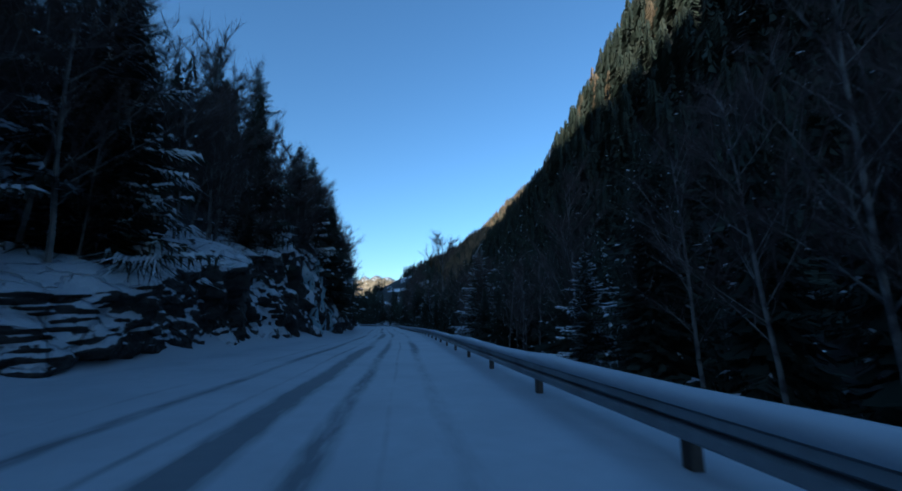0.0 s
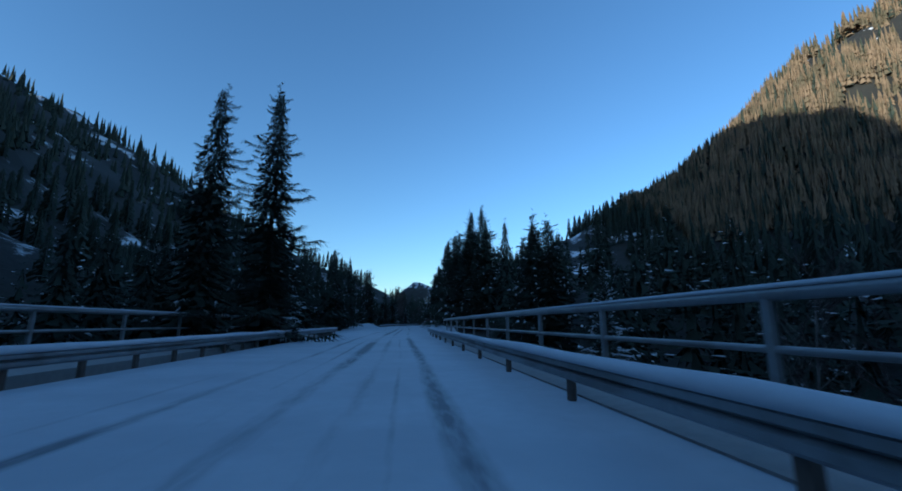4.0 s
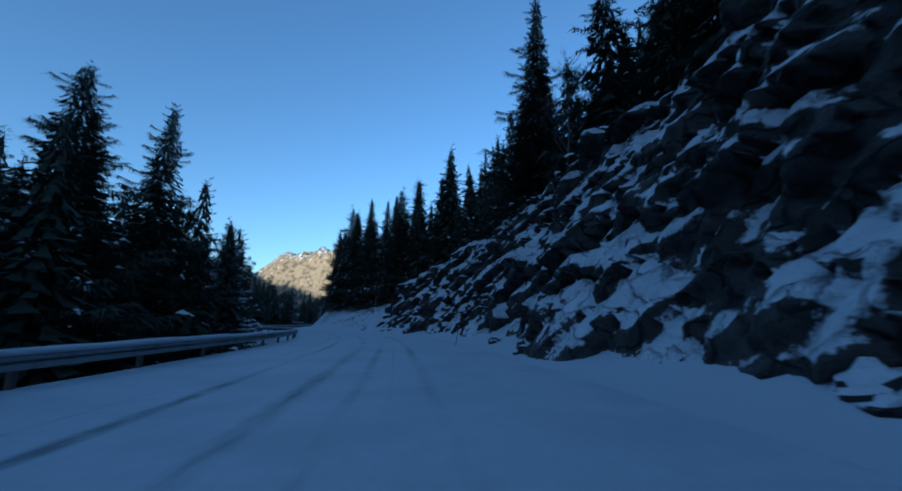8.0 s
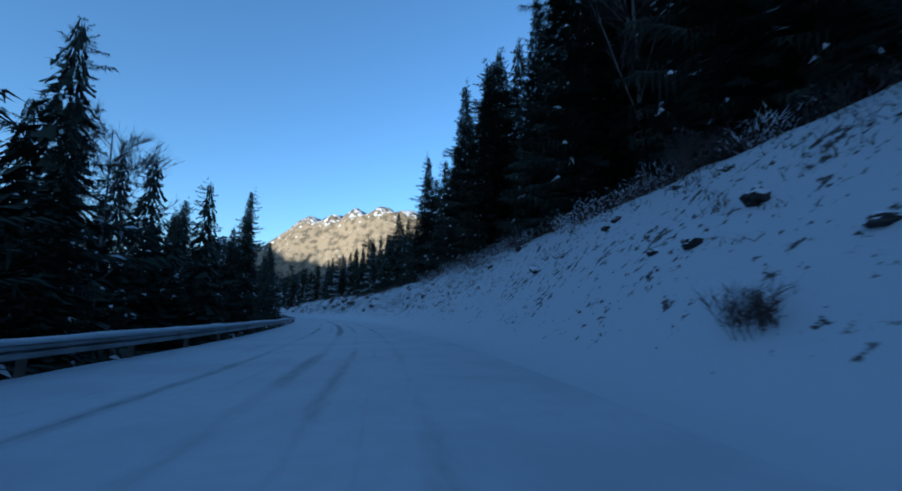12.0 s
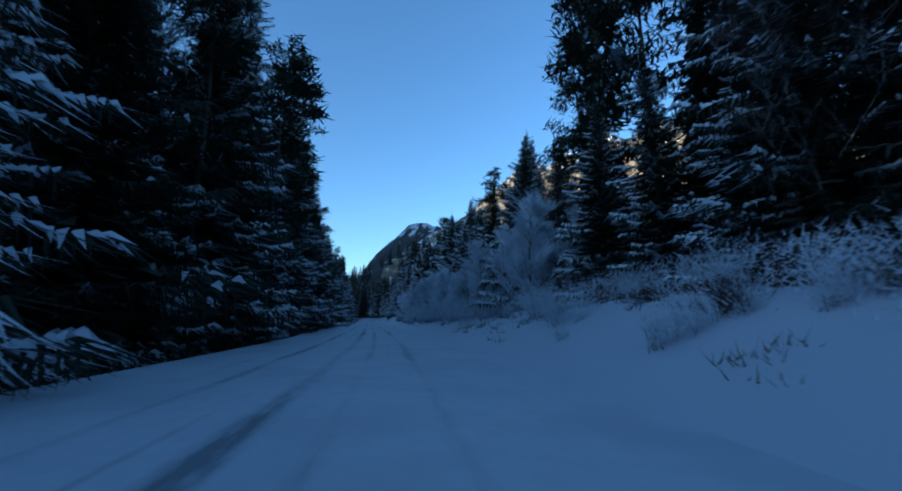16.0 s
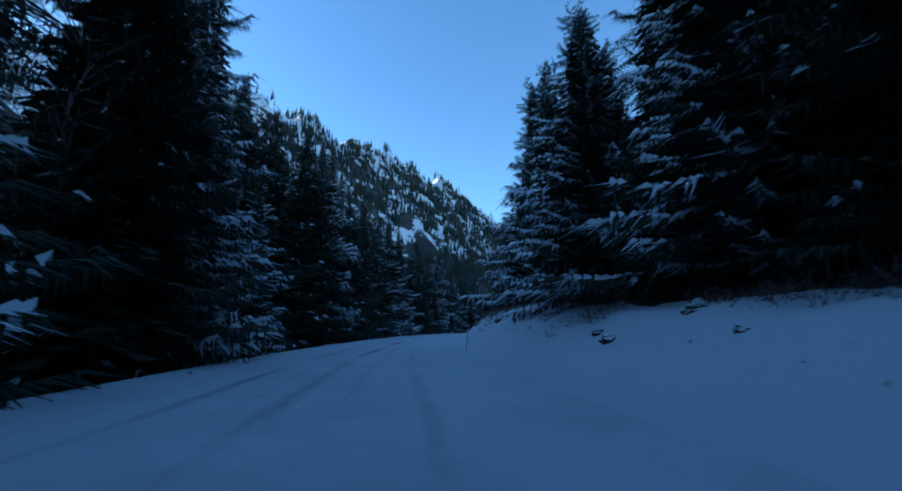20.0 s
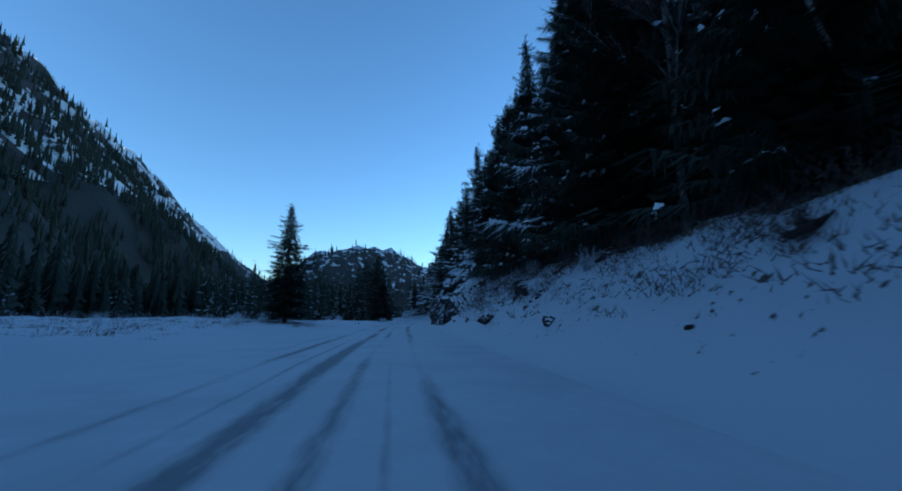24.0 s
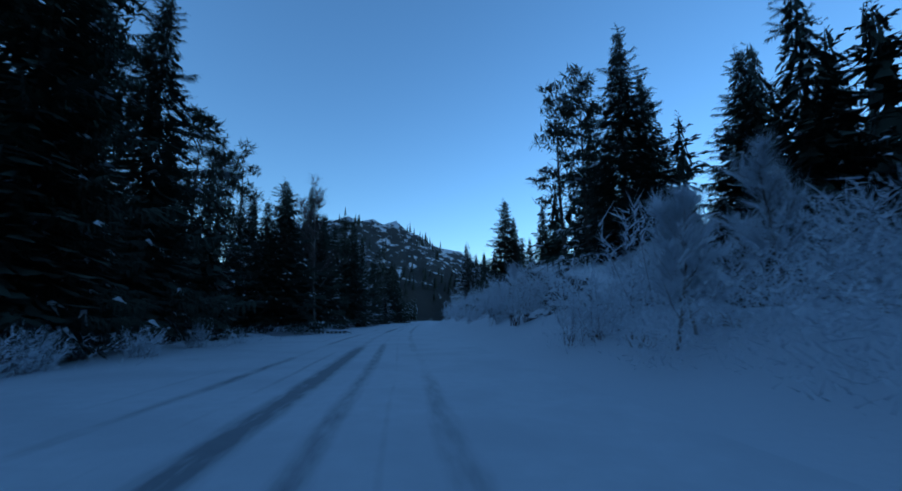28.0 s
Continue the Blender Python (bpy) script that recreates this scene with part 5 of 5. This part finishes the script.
plant("frost", 459.5, 3.3, 0.45, rng)
for t0, t1, number, near, far, low, high in ((15.5, 16.5, 30, 3.4, 6.5, 0.35, 1.0), (23.6, 24.6, 14, 3.6, 6, 0.3, 0.8), (27.0, 27.8, 6, 3.6, 6, 0.3, 0.6)):
    for _ in range(number):
        plant(rng.choice(("frost", "scrub")), rng.uniform(t0, t1) * SPEED, rng.uniform(near, far), rng.uniform(low, high), rng, 4)
plant("white", 24.77 * SPEED, 2.95, 1.2, rng)

for t0, t1, number, near, far, low, high in ((16.35, 17.0, 30, 4.6, 7, 2.2, 4.0), (17.0, 17.75, 44, 4.2, 6.6, 2.2, 4.6), (18.7, 20.4, 12, 6, 9, 2.5, 4.5), (27.9, 28.2, 9, 3.6, 7, 1.4, 2.4), (28.6, 28.9, 6, 5, 8, 1.6, 2.6), (25.95, 26.3, 8, 4.6, 7, 1.6, 2.6), (24.9, 25.5, 8, 8.5, 11, 2.5, 4)):
    for _ in range(number):
        plant("frost_birch", rng.uniform(t0, t1) * SPEED, rng.uniform(near, far), rng.uniform(low, high), rng, 5)


def dead_stem(label, s, u, height, lean, turn, radius=0.05):
    """A bare leaning trunk with a few broken limbs."""
    root = tagged(new("dead_tree"), label, "dead tree", "bare leaning stems")
    rng = random.Random(int(s * 10))
    v, f = tube([(0.02 * height * math.sin(k * 1.1), 0.015 * height * math.cos(k * 1.7), height * k / 8 - 0.2) for k in range(9)], [radius * (1 - 0.09 * k) for k in range(9)], 7)
    part("trunk", mesh_of("trunk", v, f, [BIRCH], smooth=True), root)
    for _ in range(7):
        z, a, r = height * rng.uniform(0.35, 0.95), rng.uniform(0, 6.28), rng.uniform(0.3, 0.9)
        v, f = tube([(0, 0, z), (r * 0.5 * math.cos(a), r * 0.5 * math.sin(a), z + 0.2 * r), (r * math.cos(a), r * math.sin(a), z + 0.55 * r)], [0.018, 0.012, 0.005], 4)
        part("limb", mesh_of("limb", v, f, [BARK]), root)
    x, y, h = at(s, u)
    root.matrix_basis = Matrix.Translation((float(x), float(y), land(s, u))) @ Matrix.Rotation(radians(turn) - float(h), 4, "Z") @ Matrix.Rotation(radians(lean), 4, "Y")


PALE = "slender pale dead stem leaning out over the snowy bank"
for s, u, height, lean, turn in ((426.4, 6.5, 5.5, -9, 0), (424.4, 6.7, 6, -14, 10), (422.6, 6.8, 6, -12, 5), (469, 6.6, 4.2, -12, -20), (916.4, 6.2, 6, -14, 20)):
    dead_stem(PALE, s, u, height, lean, turn)
for s, u, height, lean, turn in ((106.5, -7.4, 2.4, 48, -25), (107.8, -7.2, 2.0, 52, -40), (110.2, -7.6, 1.5, 35, 60)):
    dead_stem("broken grey log leaning on the snowy bank", s, u, height, lean, turn, 0.06)
for s, u, turn in ((556.5, 3.3, 40), (558.2, 3.9, 75), (560.5, 3.6, 20)):
    x, y, h = at(s, u)
    ob = copy_thing(KINDS["frost_birch"][0], Matrix.LocRotScale((float(x), float(y), land(s, u) + 0.15), Euler((radians(74), 0, radians(turn) - float(h))), (0.5, 0.5, 0.5)))
    ob.scale = (0.5, 0.5, 0.5)
    ob.name = "fallen_branch"
    tagged(ob, "fallen frosted branches lying on the snowy bank", "fallen branch", "branches on the bank")


def brush(name, label, mat, stretches, seed):
    """Low frosted brushwood that nobody could count."""
    rng = random.Random(seed)
    tris = []
    for t0, t1, side, number, near, far, size in stretches:
        for _ in range(number):
            s, u = rng.uniform(t0, t1) * SPEED, side * rng.uniform(near, far)
            x, y, _ = at(s, u)
            b = Vector((float(x), float(y), land(s, u) - 0.05))
            for _ in range(46):
                d = Vector((rng.gauss(0, 0.45), rng.gauss(0, 0.45), 1)).normalized()
                q = b + d * size * rng.uniform(0.05, 0.8) + Vector((rng.gauss(0, 0.2), rng.gauss(0, 0.2), 0))
                t = (d + Vector((rng.gauss(0, 0.7), rng.gauss(0, 0.7), rng.gauss(0, 0.4)))).normalized() * rng.uniform(0.06, 0.22)
                w = t.cross(Vector((rng.random(), rng.random(), 0.3))).normalized() * 0.008
                tris += [tuple(q - w), tuple(q + w), tuple(q + t)]
    tagged(new(name, tri_mesh(name, np.array(tris), mat)), label, "brushwood", kind="stuff")


brush("frosted_brushwood", "dense low brushwood white with frost", FROST, [(15.6, 16.4, 1, 260, 4.0, 7.5, 1.0), (16.3, 17.9, 1, 420, 3.8, 6.5, 1.6), (27.1, 29.4, 1, 900, 3.6, 7, 1.8), (25.7, 27.1, 1, 160, 4, 7, 1.0), (25.95, 26.4, 1, 130, 3.7, 6, 0.8), (27.95, 28.2, 1, 160, 3.0, 5, 1.1), (15.5, 19.2, -1, 160, 4.8, 6.2, 0.8), (23.3, 25.2, -1, 260, 7.5, 20, 0.9), (11.6, 12.9, 1, 240, 5.2, 7.4, 0.8), (25.7, 29, -1, 150, 4.8, 6.2, 0.7)], 9)
brush("bare_brushwood", "thin brown brushwood along the top of the bank", TWIG, [(2.0, 3.2, -1, 120, 6, 9.5, 0.8), (5.7, 6.7, 1, 130, 3.4, 6.5, 0.7), (9.0, 12.8, 1, 900, 5.0, 7.4, 0.6), (12.8, 15.4, 1, 420, 3.4, 7.2, 0.7), (22.4, 23.4, 1, 160, 4.6, 7, 0.7), (23.4, 24.7, 1, 650, 3.6, 7, 0.6), (19.2, 20.8, 1, 300, 4.2, 6, 0.4), (24.0, 25.4, -1, 200, 8, 26, 0.5)], 10)

tufts = []
for t0, t1, side, number, near, far, size in ((1.7, 3.2, -1, 420, 5, 9, 0.2), (5.6, 6.7, 1, 260, 2.9, 6, 0.2), (9.0, 12.8, 1, 1500, 3.4, 7.2, 0.22), (12.8, 15.5, 1, 1100, 3, 7, 0.24), (15.6, 17.2, 1, 700, 3.0, 6.5, 0.2),
                                              (18.0, 19.3, 1, 330, 3.2, 6, 0.16), (19.3, 20.8, 1, 900, 3.4, 6, 0.2), (22.3, 24.7, 1, 1300, 3.2, 6.5, 0.18), (23.4, 25.3, -1, 900, 6, 22, 0.22), (25.8, 28.6, 1, 400, 3.2, 7, 0.24)):
    for _ in range(2 * number):
        s, u = rng.uniform(t0, t1) * SPEED, side * (near + (far - near) * rng.random() ** 0.7)
        if hills(np.float64(s * 5), np.float64(u * 5), 4) < 0.05:
            continue
        x, y, _ = at(s, u)
        b = Vector((float(x), float(y), land(s, u) - 0.02))
        for _ in range(16):
            d = Vector((rng.gauss(0, 0.7), rng.gauss(0, 0.7), 1)).normalized() * size * rng.uniform(0.3, 1.2)
            w = Vector((rng.uniform(-1, 1), rng.uniform(-1, 1), 0)).normalized() * size * 0.045
            q = b + Vector((rng.gauss(0, 0.6) * size, rng.gauss(0, 0.6) * size, 0))
            tufts += [tuple(q - w), tuple(q + w), tuple(q + d)]
tagged(new("dead_grass", tri_mesh("dead_grass", np.array(tufts), STRAW)), "withered grass and heather poking through the snow", "grass", kind="stuff")


# Patterns of a kind that found no place of their own are taken away again.
for kind in KINDS.values():
    for proto in kind:
        if proto.name not in used:
            for ob in (*proto.children_recursive, proto):
                bpy.data.objects.remove(ob)
